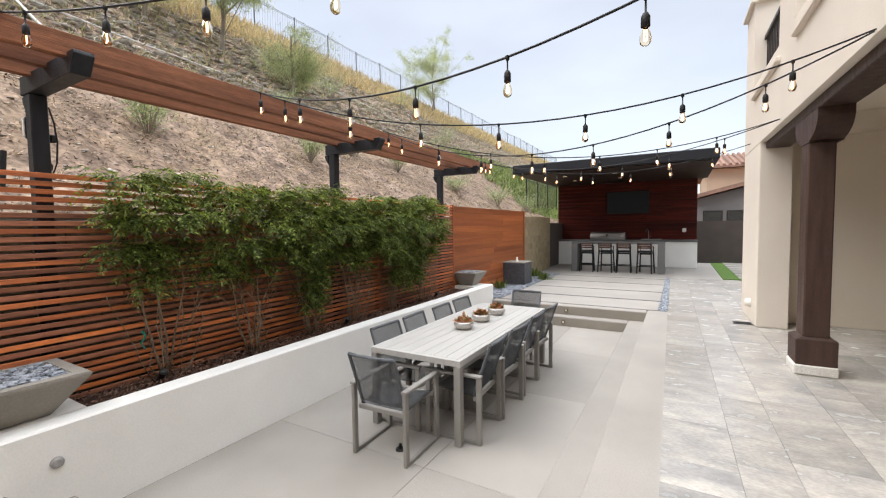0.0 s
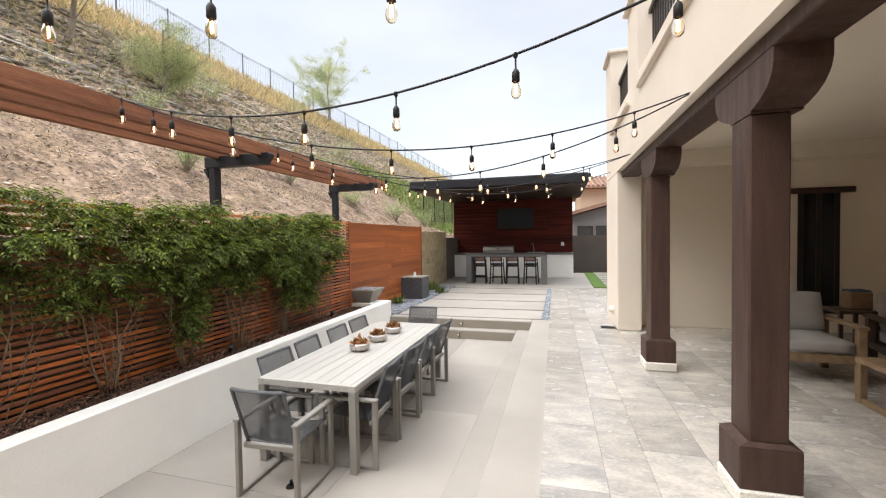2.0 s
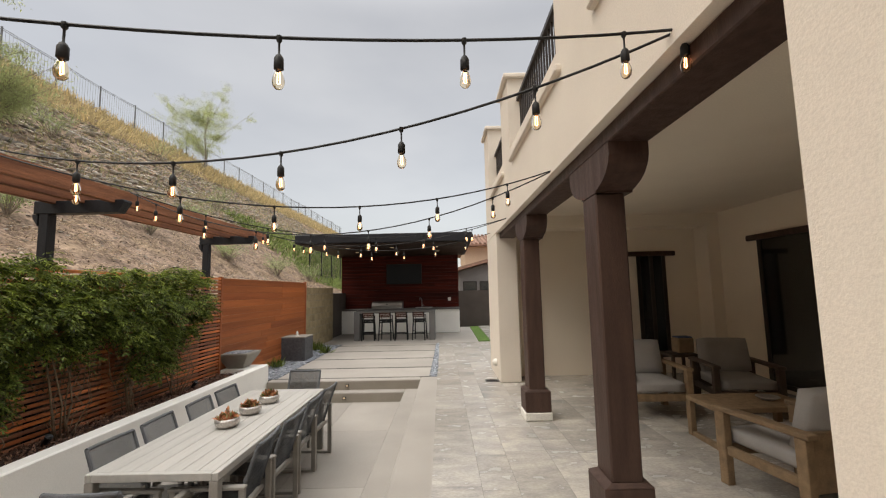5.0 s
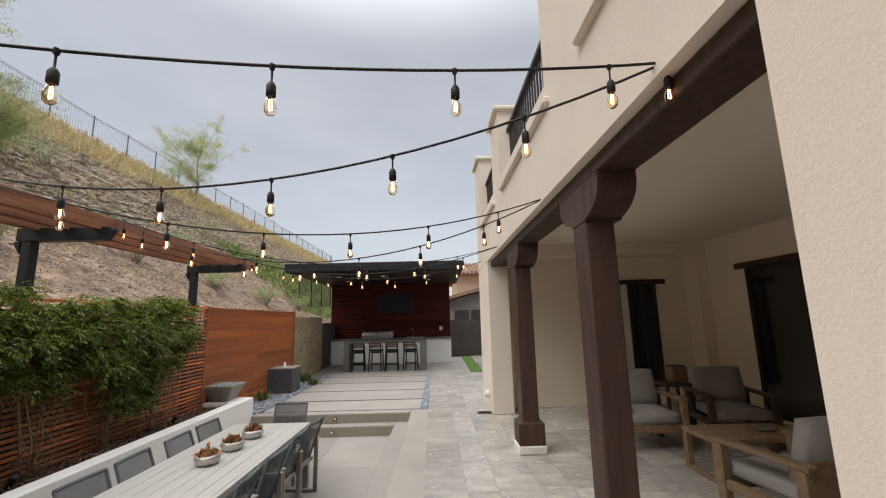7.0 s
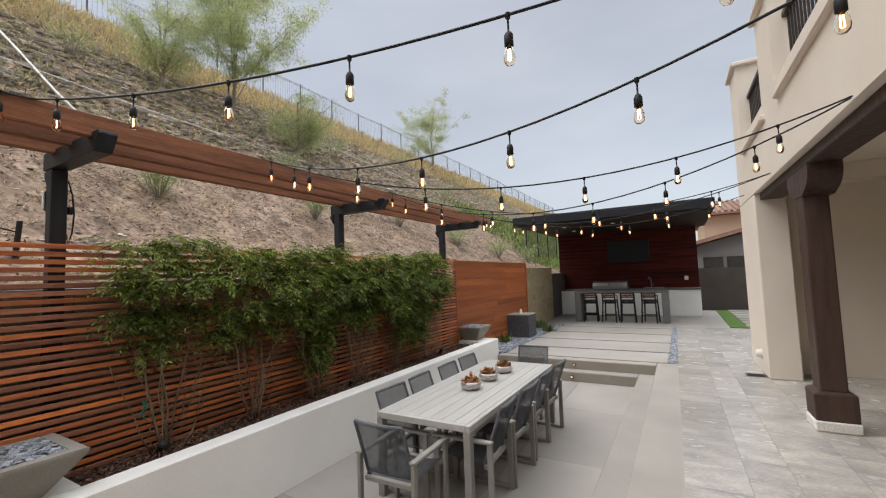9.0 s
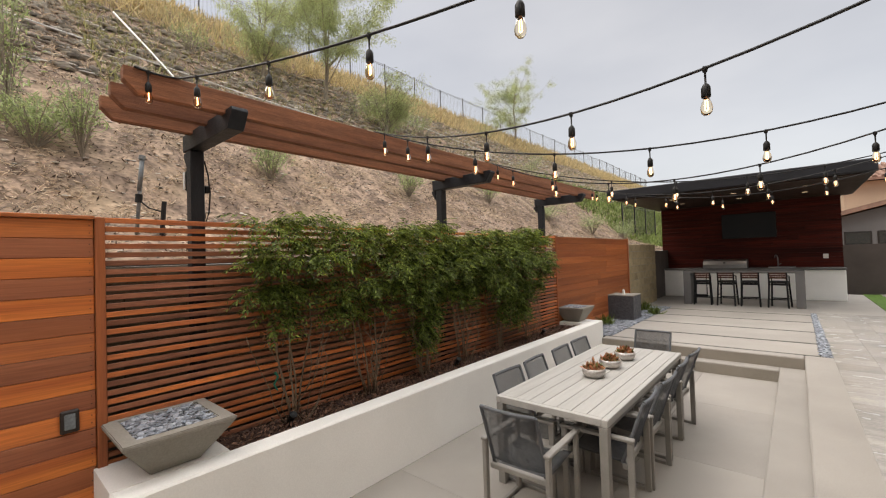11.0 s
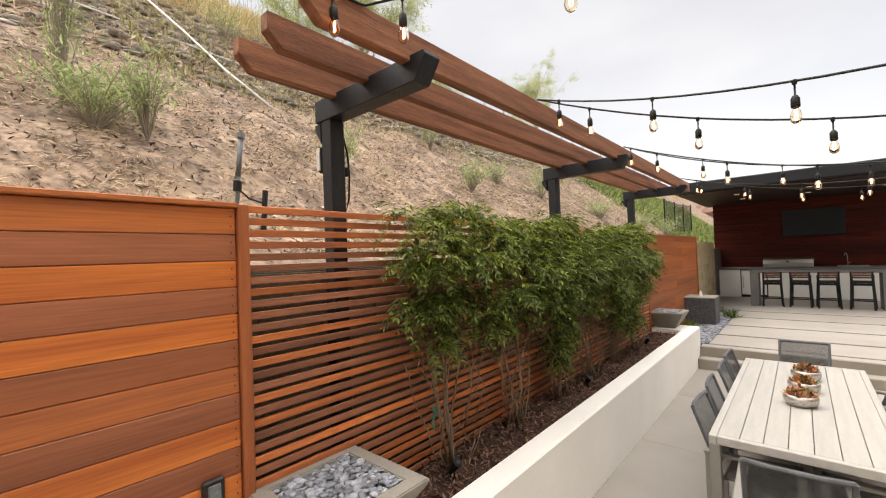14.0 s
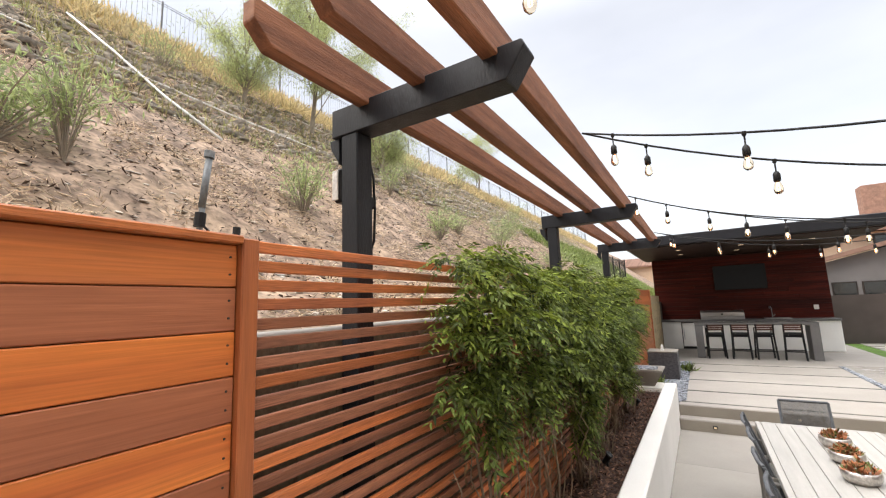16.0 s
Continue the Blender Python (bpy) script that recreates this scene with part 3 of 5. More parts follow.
for i in range(30):
    z = 1.93 - 0.0572 * i
    if z < 0.24:
        break
    worn = "oooodddodddododdododdododoodod"[i] == "d"
    if worn not in slat_data:
        o = part("slat", box((-0.02, 1.057, -0.035), (0.0, 7.743, 0.0), 0.003), CEDAR_SLAT_DK if worn else CEDAR_SLAT, fence)
        slat_data[worn] = o.data
    else:
        o = new("slat", slat_data[worn])
        o.parent = fence
    o.location = (FENCE_X + random.uniform(-0.002, 0.002), 0, z + random.uniform(-0.002, 0.002))
for y in (3.2, 5.4):
    part("post", box((FENCE_X - 0.11, y, 0.0), (FENCE_X - 0.022, y + 0.09, 1.93), 0.004), CEDAR_POST, fence)

# outlet on the boards
outlet = thing("outdoor_outlet", "weatherproof bronze outlet cover on the cedar boards", "outlet", at=(FENCE_X + 0.001, 0.87, 0.65))
part("cover", box((0, -0.045, -0.07), (0.03, 0.045, 0.07), 0.008), BRONZE, outlet)
part("flap", box((0.03, -0.026, -0.045), (0.036, 0.026, 0.05), 0.004), GREY_PIPE, outlet)

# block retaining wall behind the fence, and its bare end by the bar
block_wall = part("wall_retaining", box((-3.55, -5.0, -0.5), (-3.235, 12.2, 1.60)), SHADED_BLOCK)
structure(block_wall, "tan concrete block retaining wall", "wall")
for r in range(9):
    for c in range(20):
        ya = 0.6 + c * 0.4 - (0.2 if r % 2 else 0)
        part("block", box((-3.24, ya, -0.2 + r * 0.2), (-3.228, ya + 0.392, r * 0.2 - 0.008), 0.003), SHADED_BLOCK, block_wall)
# Taupe instead of white, to keep the pipe dim behind the slats.
ledge_pipe = part("drain_pipe", tube([(-3.29, 0.2, 1.62), (-3.29, 3.5, 1.63), (-3.29, 7.6, 1.62)], 0.022, 8), FRAME_TAUPE, None, "", True)
tagged(ledge_pipe, "plastic pipe dimmed to grey along the block wall top", "pipe")
block_end = part("wall_block", box((-3.36, 12.17, -0.5), (-3.02, 15.0, 1.79)), GROUT)
structure(block_end, "tan concrete block garden wall", "wall")
for r in range(9):
    for c in range(10):
        ya = 12.18 + c * 0.4 - (0.2 if r % 2 else 0)
        yb = min(ya + 0.392, 15.0)
        ya = max(ya, 12.175)
        if yb - ya > 0.05:
            part("block", box((-3.03, ya, 0.0 + r * 0.2), (-3.006, yb, r * 0.2 + 0.192), 0.004), BLOCK, block_end)

# ---- pergola ----
def pergola():
    ob = thing("pergola", "black timber posts carrying three long rough redwood rafters", "pergola", at=(0, 0, 0))
    for y in (1.66, 4.67, 7.55):
        part("post", box((-3.215, y - 0.05, -0.02), (-3.115, y + 0.05, 2.49), 0.006), BLACK_POST, ob, "black painted square post")
        beam = prism([(-3.27, 2.49), (-3.27, 2.625), (-2.325, 2.625), (-2.315, 2.60), (-2.39, 2.49)], y - 0.055, y + 0.055, 1, 0.004)
        part("beam", beam, BLACK_POST, ob, "black cross beam with a slanted end")
        part("bracket", prism([(-3.30, 2.488), (-3.237, 2.488), (-3.237, 2.36), (-3.262, 2.40), (-3.29, 2.44)], y - 0.04, y + 0.04, 1, 0.003), BLACK_POST, ob)
    for x in (-3.07, -2.77, -2.45):
        part("rafter", prism([(1.05, 2.665), (1.12, 2.595), (8.3, 2.595), (8.3, 2.745), (1.05, 2.745)], x - 0.033, x + 0.033, 0, 0.004), RAFTER_WOOD, ob)
    ob.location.z = 0.02
    return ob


perg = pergola()
jb = thing("junction_box", "black weatherproof outlet box with cord on the pergola post", "outlet", at=(-3.216, 1.66, 2.28))
part("housing", box((-0.045, -0.05, -0.08), (0, 0.05, 0.08), 0.008), BLACK_METAL, jb)
part("face", box((-0.047, -0.06, -0.07), (-0.012, -0.051, 0.07), 0.003), PVC, jb, "pale cover plate")
part("cord", tube([(0.06, 0.064, 0.16), (0.075, 0.085, 0.05), (0.07, 0.1, -0.1), (0.07, 0.09, -0.25), (0.06, 0.07, -0.33), (0.05, 0.064, -0.26)], 0.006), BLACK_RUBBER, jb)
part("plug", box((0.03, 0.06, -0.1), (0.075, 0.1, -0.04), 0.008), BLACK_RUBBER, jb)

# ---- fire bowls ----
def fire_bowl(x, y, w=0.62):
    ob = thing("fire_bowl", "square tapered grey concrete fire bowl filled with pebbles", "fire bowl", "fire bowls on the planter", at=(x, y, 0.312))
    bm = bmesh.new()
    h, t, b = w / 2, w / 2 - 0.085, 0.14
    loops = []
    for r, z in ((b, 0.0), (h, 0.245), (h, 0.27), (t, 0.27), (t - 0.01, 0.235)):
        loops.append([bm.verts.new((sx * r, sy * r, z)) for sx, sy in ((-1, -1), (1, -1), (1, 1), (-1, 1))])
    bm.faces.new(loops[0][::-1])
    for a, c in zip(loops, loops[1:]):
        for i in range(4):
            bm.faces.new((a[i], a[(i + 1) % 4], c[(i + 1) % 4], c[i]))
    bm.faces.new(loops[-1])
    bmesh.ops.bevel(bm, geom=[e for e in bm.edges if e.calc_length() > 0.2], offset=0.006, segments=2, affect="EDGES")
    part("bowl", bm, BOWL_CON, ob)
    k = 620
    st = pebbles("pebble_fill", np.stack([rng.uniform(-t, t, k) * 0.94, rng.uniform(-t, t, k) * 0.94, 0.25 + rng.uniform(0, 0.025, k)], 1), 0.036, PEBBLE, ob, 0.75)
    st["label"] = "blue grey polished pebbles"
    return ob


fire_bowl(-2.73, 1.33)
fire_bowl(-2.80, 8.06, 0.56)

# ---- fountain block ----
ft = thing("fountain_block", "dark granite cube fountain with a small bubbling spout", "fountain", at=(-2.73, 10.78, -0.03))
part("block", box((-0.3, -0.3, 0), (0.3, 0.3, 0.59), 0.012), GRANITE, ft)
part("rim", box((-0.305, -0.305, 0.585), (0.305, 0.305, 0.61), 0.006), BOWL_CON, ft, "paler cut stone top")
part("spout", lathe([(0.05, 0.6), (0.035, 0.63), (0.03, 0.68), (0.018, 0.72), (0, 0.73)], 12), PVC, ft, "foaming white water spout", True)

# ---- dining table and chairs ----
table = thing("dining_table", "long taupe slatted outdoor dining table with square legs", "table", at=(-1.065, 4.66, LOW))
TW, TL, TH = 0.47, 1.235, 0.735
n_sl = 7
for i in range(n_sl):
    a = -TW + 0.045 + (2 * TW - 0.09) * i / n_sl
    b = -TW + 0.045 + (2 * TW - 0.09) * (i + 1) / n_sl
    part("slat", box((a + 0.002, -TL + 0.045, TH - 0.025), (b - 0.002, TL - 0.045, TH), 0.003), TABLE_SLAT, table)
for s in (-1, 1):
    part("edge_rail", box((s * TW - (0.045 if s > 0 else 0), -TL, TH - 0.055), (s * TW + (0.045 if s < 0 else 0), TL, TH), 0.004), TABLE_SLAT, table)
    part("end_rail", box((-TW + 0.046, s * TL - (0.045 if s > 0 else 0), TH - 0.055), (TW - 0.046, s * TL + (0.045 if s < 0 else 0), TH), 0.004), TABLE_SLAT, table)
    part("apron", box((s * (TW - 0.03) - 0.012, -TL + 0.07, TH - 0.1), (s * (TW - 0.03) + 0.012, TL - 0.07, TH - 0.057), 0.003), FRAME_TAUPE, table)
    for q in (-1, 1):
        x0 = s * (TW - 0.032)
        y0 = q * (TL - 0.032)
        part("leg", box((x0 - 0.032, y0 - 0.032, 0), (x0 + 0.032, y0 + 0.032, TH - 0.057), 0.004), FRAME_TAUPE, table)


def dining_chair(m):
    ob = thing("dining_chair", "taupe metal armchair with charcoal mesh sling seat", "chair", "chairs round the dining table")
    W, D = 0.265, 0.265
    for s in (-1, 1):
        x = s * (W - 0.016)
        part("back_leg", box((x - 0.016, -D, 0), (x + 0.016, -D + 0.045, 0.572), 0.004), FRAME_TAUPE, ob)
        part("front_leg", box((x - 0.016, D - 0.045, 0), (x + 0.016, D, 0.572), 0.004), FRAME_TAUPE, ob)
        part("runner", box((x - 0.016, -D + 0.046, 0), (x + 0.016, D - 0.046, 0.03), 0.004), FRAME_TAUPE, ob)
        part("armrest", box((x - 0.026, -D - 0.005, 0.573), (x + 0.026, D + 0.01, 0.598), 0.006), FRAME_TAUPE, ob)
        part("back_stile", tube([(s * (W - 0.05), -D + 0.09, 0.40), (s * (W - 0.05), -D + 0.02, 0.6), (s * (W - 0.05), -D - 0.07, 0.855)], 0.013, 8), SLING, ob)
    part("seat_rail", box((-W + 0.033, D - 0.06, 0.385), (W - 0.033, D - 0.02, 0.425), 0.006), FRAME_TAUPE, ob)
    part("seat_rail", box((-W + 0.033, -D + 0.05, 0.36), (W - 0.033, -D + 0.09, 0.40), 0.006), FRAME_TAUPE, ob)
    bm = bmesh.new()
    U, V = 8, 10
    def sheet(f, th):
        rows_ = [[bm.verts.new(f(i / U, j / V)) for i in range(U + 1)] for j in range(V + 1)]
        for j in range(V):
            for i in range(U):
                bm.faces.new((rows_[j][i], rows_[j][i + 1], rows_[j + 1][i + 1], rows_[j + 1][i]))
        bmesh.ops.solidify(bm, geom=bm.faces[:], thickness=th)
    sheet(lambda u, v: (-W + 0.04 + u * (2 * W - 0.08), -D + 0.07 + v * (2 * D - 0.11), 0.405 + 0.03 * v - 0.02 * math.sin(math.pi * u)), 0.008)
    part("seat", bm, SLING_NET, ob, "charcoal woven mesh seat", True)
    bm = bmesh.new()
    sheet(lambda u, v: (-W + 0.045 + u * (2 * W - 0.09), -D + 0.075 - 0.145 * v - 0.018 * math.sin(math.pi * u), 0.43 + 0.425 * v), 0.008)
    part("backrest", bm, SLING_NET, ob, "charcoal woven mesh back", True)
    part("top_rail", tube([(-W + 0.05, -D - 0.07, 0.855), (-0.1, -D - 0.086, 0.853), (0.1, -D - 0.086, 0.853), (W - 0.05, -D - 0.07, 0.855)], 0.014, 8), SLING, ob)
    ob.matrix_basis = m
    return ob


chair = dining_chair(pose(-1.095, 3.22, LOW, 0, 0, 2))
copy_thing(chair, pose(-1.04, 6.15, LOW, 0, 0, 180))
for i, y in enumerate((3.78, 4.34, 4.94, 5.48)):
    copy_thing(chair, pose(-0.735 + 0.012 * (i % 2), y, LOW, 0, 0, 90 + (3, -2, 1, -3)[i]))
    copy_thing(chair, pose(-1.30 - 0.01 * (i % 2), y - 0.02, LOW, 0, 0, -90 + (-2, 3, 2, -1)[i]))


def succulent_bowl(x, y):
    ob = thing("succulent_bowl", "hammered silver bowl of rust and green succulents", "planter", "bowls along the table", at=(x, y, LOW + TH + 0.001))
    part("bowl", lathe([(0.0, 0), (0.08, 0), (0.105, 0.03), (0.11, 0.06), (0.105, 0.085), (0.097, 0.085), (0.09, 0.06), (0, 0.055)], 24), GALV, ob, "", True)
    k = 260
    a, r = rng.uniform(0, 6.28, k), 0.085 * np.sqrt(rng.uniform(0, 1, k))
    c = np.stack([r * np.cos(a), r * np.sin(a), 0.07 + (0.09 - r) * rng.uniform(0.2, 0.9, k)], 1)
    leaves("succulent", c[:170], 0.045, SUCC_RED, ob, 0.5, -0.7)
    leaves("succulent", c[170:], 0.045, SUCC_GREEN, ob, 0.5, -0.7)
    return ob


for x, y in ((-1.065, 4.42), (-1.045, 4.83), (-1.03, 5.25)):
    succulent_bowl(x, y)

puck = thing("floor_fitting", "small black round fitting in the concrete floor", "floor fitting", at=(-1.03, 3.17, LOW))
part("ring", lathe([(0.0, 0.012), (0.022, 0.012), (0.026, 0.016), (0.036, 0.012), (0.042, 0.0), (0.0, 0.0)], 18), BLACK_METAL, puck)
part("stub", lathe([(0.012, 0.012), (0.012, 0.05), (0.0, 0.05)], 10), BLACK_METAL, puck)


def grass_tuft(x, y, h, k):
    ob = thing("grass_tuft", "small green grass tuft in the pebble bed", "plant", at=(x, y, -0.02))
    c = np.stack([rng.normal(0, 0.07, k), rng.normal(0, 0.09, k), rng.uniform(0, 0.05, k)], 1)
    leaves("blade_tuft", c, h, LEAF, ob, 0.06, -1.0)
    return ob


for x, y, h, k in ((-2.8, 9.7, 0.2, 90), (-2.3, 11.75, 0.2, 110), (-2.75, 12.4, 0.24, 120)):
    grass_tuft(x, y, h, k)

# ---- house ----
house = thing("house", "cream stucco two storey house with a covered porch", "house", kind="structure")
# the house line is turned a little against the fence line
TURN = pose(2.05, 3.3, 0, 0, 0, 0.69) @ pose(-2.05, -3.3, 0)
house.matrix_basis = TURN
HX = 1.985
part("wall_near", box((1.93, 0.45, 0), (2.42, 1.5, 2.64), 0.012), STUCCO_CREAM, house)
part("pilaster", box((HX, 7.81, 0), (2.36, 9.2, 2.64), 0.012), STUCCO_CREAM, house)
part("wall_far", box((2.361, 8.3, 0), (6.6, 8.7, 2.95)), STUCCO_PORCH, house)
part("wall_back", box((6.1, -5.0, 0), (6.6, 8.3, 2.95)), STUCCO_PORCH, house)
part("porch_ceiling", box((2.34, -5.0, 2.95), (6.6, 8.7, 3.05)), STUCCO_PORCH, house, "cream porch ceiling")
part("niche_header", box((2.5, 7.9, 2.72), (6.1, 8.298, 2.949)), STUCCO_PORCH, house)
part("niche_side", box((5.88, 7.902, 0), (6.099, 8.298, 2.719)), STUCCO_PORCH, house)
beam_ob = part("beam", box((2.055, 1.502, 2.54), (2.32, 7.808, 2.641), 0.008), BROWN_WOOD, house, "long dark brown porch beam")
part("beam_near", box((2.055, -5.0, 2.54), (2.32, 0.448, 2.641), 0.008), BROWN_WOOD, house)
# upper wall: parapets below the balcony openings, taller piers, coping
part("upper_wall", box((HX, -5.0, 2.642), (2.34, 3.7, 7.0)), STUCCO_CREAM, house)
part("parapet", box((HX, 3.7, 2.642), (2.34, 9.2, 3.58)), STUCCO_CREAM, house)
for y0, y1, zt in ((6.05, 6.75, 4.62), (8.5, 9.2, 4.85)):
    part("pier", box((HX, y0, 3.58), (2.34, y1, zt)), STUCCO_CREAM, house)
    part("coping", box((HX - 0.06, y0 - 0.06, zt), (2.42, y1 + 0.06, zt + 0.07), 0.015), STUCCO_CREAM, house, "projecting cap on the pier")
for y0, y1 in ((3.7, 6.05), (6.75, 8.5), (0.6, 3.0)):
    part("sill", box((HX - 0.05, y0 - 0.12, 3.36), (HX + 0.02, y1 - 0.12, 3.43), 0.015), STUCCO_CREAM, house)
for y0, y1 in ((3.71, 6.045), (6.755, 8.495)):
    rail = part("railing", box((HX + 0.12, y0, 4.28), (HX + 0.2, y1, 4.34), 0.006), BRONZE, house, "dark metal balcony railing")
    part("bottom_rail", box((HX + 0.14, y0, 3.62), (HX + 0.18, y1, 3.66), 0.004), BRONZE, rail)
    y = y0 + 0.06
    while y < y1:
        part("baluster", box((HX + 0.15, y - 0.012, 3.66), (HX + 0.17, y + 0.012, 4.28)), BRONZE, rail)
        y += 0.11
part("recessed_wall", box((4.6, 3.4, 3.05), (4.9, 8.75, 5.2)), STUCCO_CREAM, house)
part("balcony_floor", box((2.342, 3.4, 3.052), (4.6, 8.75, 3.1)), GROUT, house)


def column(x, y):
    ob = thing("porch_column", "dark brown square timber column on a white plinth block", "column", "porch columns", at=(x, y, 0))
    part("base", box((-0.17, -0.165, 0), (0.17, 0.165, 0.1), 0.012), WHITE_TRIM, ob, "white stucco base")
    part("plinth", box((-0.16, -0.155, 0.1), (0.16, 0.155, 0.35), 0.008), BROWN_WOOD, ob)
    cap = bmesh.new()
    lo = [cap.verts.new((sx * 0.16, sy * 0.155, 0.351)) for sx, sy in ((-1, -1), (1, -1), (1, 1), (-1, 1))]
    hi = [cap.verts.new((sx * 0.104, sy * 0.127, 0.375)) for sx, sy in ((-1, -1), (1, -1), (1, 1), (-1, 1))]
    for i in range(4):
        cap.faces.new((lo[i], lo[(i + 1) % 4], hi[(i + 1) % 4], hi[i]))
    cap.faces.new(hi)
    cap.faces.new(lo[::-1])
    part("plinth_cap", cap, BROWN_WOOD, ob)
    part("shaft", box((-0.102, -0.125, 0.37), (0.102, 0.125, 2.27), 0.01), BROWN_WOOD, ob)
    half = [(0.14, 2.27), (0.14, 2.283), (0.18, 2.292), (0.26, 2.318), (0.325, 2.355), (0.37, 2.405), (0.39, 2.46), (0.39, 2.539)]
    prof = half + [(-u, v) for u, v in half[::-1]]
    part("capital", prism(prof, -0.104, 0.15, 0), BROWN_WOOD, ob, "scroll cut bracket capital")
    return ob


for x, y in ((2.128, 5.84), (2.16, 3.345)):
    column(x, y).matrix_basis = pose(x, y, 0, 0, 0, 0.69)

# porch openings
def opening(name, wall, u0, u1, z0, z1, label):
    """A glazed opening in a porch wall: dark frame, panes, timber lintel."""
    ob = thing(name, label, "door", kind="structure")
    def b(ua, ub, za, zb, d0, d1, c=0.004):
        return box((ua, wall[1] - d1, za), (ub, wall[1] - d0, zb), c) if wall[0] == "y" else box((wall[1] - d1, ua, za), (wall[1] - d0, ub, zb), c)
    part("lintel", b(u0 - 0.18, u1 + 0.18, z1, z1 + 0.09, -0.02, 0.07, 0.01), BROWN_WOOD, ob, "dark timber lintel")
    for ua, ub in ((u0, u0 + 0.07), (u1 - 0.07, u1), ((u0 + u1) / 2 - 0.035, (u0 + u1) / 2 + 0.035)):
        part("frame", b(ua, ub, z0, z1, -0.02, 0.03), BRONZE, ob)
    part("frame", b(u0, u1, z0, z0 + 0.07, -0.02, 0.028), BRONZE, ob)
    for ua, ub in ((u0 + 0.07, (u0 + u1) / 2 - 0.035), ((u0 + u1) / 2 + 0.035, u1 - 0.07)):
        part("pane", b(ua, ub, z0 + 0.07, z1, 0.002, 0.012, 0), DARK_GLASS, ob)
    return ob


win = opening("window_1", ("y", 8.3), 4.73, 5.28, 0.3, 2.2, "dark framed porch window with a timber lintel")
part("reveal", box((4.55, 8.285, 0.3), (4.725, 8.299, 2.2)), STUCCO_CREAM, win, "pale stucco reveal")
door = opening("door_1", ("x", 6.1), 4.6, 7.0, 0.06, 2.33, "wide dark glazed sliding door to the house")
for ob in (win, door):
    ob.matrix_basis = TURN
part("wall_plate", box((6.07, 7.6, 0.5), (6.099, 7.72, 0.64), 0.004), BRONZE, house, "small bronze wall plate")
drain = thing("floor_drain", "dark square floor drain in the stone paving", "drain", at=(1.80, 8.0, 0))
part("frame", box((-0.12, -0.09, 0.0), (0.12, 0.09, 0.006), 0.002), BRONZE, drain)
for i in range(7):
    part("slot", box((-0.1, -0.07 + i * 0.021, 0.006), (0.1, -0.06 + i * 0.021, 0.008)), BLACK_METAL, drain)
spig = thing("hose_bib_cover", "cream round hose bib cover on the pilaster", "tap", at=(1.915, 8.25, 0.28))
part("cover", lathe([(0.0, -0.07), (0.06, -0.05), (0.075, 0.0), (0.06, 0.05), (0.0, 0.07)], 14), WHITE_TRIM, spig, "", True)

# porch seating
def lounge_chair(m, wood, cushion, label):
    ob = thing("lounge_chair", label, "armchair", "porch seating")
    for s in (-1, 1):
        x = s * 0.36
        part("front_leg", box((x - 0.035, 0.29, 0), (x + 0.035, 0.37, 0.58), 0.006), wood, ob)
        part("back_leg", box((x - 0.035, -0.37, 0), (x + 0.035, -0.29, 0.58), 0.006), wood, ob)
        part("armrest", box((x - 0.045, -0.40, 0.58), (x + 0.045, 0.39, 0.62), 0.008), wood, ob)
        part("side_rail", box((x - 0.025, -0.29, 0.24), (x + 0.025, 0.29, 0.31), 0.006), wood, ob)
    part("front_rail", box((-0.325, 0.31, 0.22), (0.325, 0.35, 0.31), 0.006), wood, ob)
    part("back_rail", box((-0.325, -0.36, 0.22), (0.325, -0.32, 0.62), 0.006), wood, ob)
    def pad(lo, hi, mm):
        b2 = box(lo, hi)
        bmesh.ops.subdivide_edges(b2, edges=b2.edges[:], cuts=5, use_grid_fill=True)
        cx = [(lo[i] + hi[i]) / 2 for i in range(3)]
        hs = [(hi[i] - lo[i]) / 2 for i in range(3)]
        for v in b2.verts:
            q = [(v.co[i] - cx[i]) / hs[i] for i in range(3)]
            thin = min(range(3), key=lambda i: hs[i])
            for i in range(3):
                o = [j for j in range(3) if j != i]
                f = 1 - 0.06 * max(abs(q[o[0]]), abs(q[o[1]])) ** 4
                if i == thin:
                    f = 0.72 + 0.34 * (1 - q[o[0]] ** 4) * (1 - q[o[1]] ** 4)
                v.co[i] = cx[i] + q[i] * hs[i] * f
        b2.transform(mm)
        return b2
    part("seat_cushion", pad((-0.32, -0.3, 0.31), (0.32, 0.37, 0.46), Matrix()), cushion, ob, "", True)
    part("back_cushion", pad((-0.31, -0.08, -0.02), (0.31, 0.08, 0.44), pose(0, -0.22, 0.46, 14, 0, 0)), cushion, ob, "", True)
    ob.matrix_basis = m
    return ob


lounge_chair(pose(3.62, 5.98, 0, 0, 0, 178), TEAK, CUSHION, "teak lounge armchair with pale grey cushions")
lounge_chair(pose(4.78, 6.0, 0, 0, 0, 170), DARK_TEAK, CUSHION_SHADED, "dark framed lounge armchair, taupe grey cushions with shade in the colour")
lounge_chair(pose(3.72, 3.75, 0, 0, 0, 10), TEAK, CUSHION, "weathered teak lounge armchair with pale cushions")
ct = thing("coffee_table", "low weathered teak coffee table with slab ends", "table", at=(4.16, 4.9, 0))
part("tabletop", box((-0.5, -0.28, 0.37), (0.5, 0.28, 0.42), 0.006), TEAK, ct)
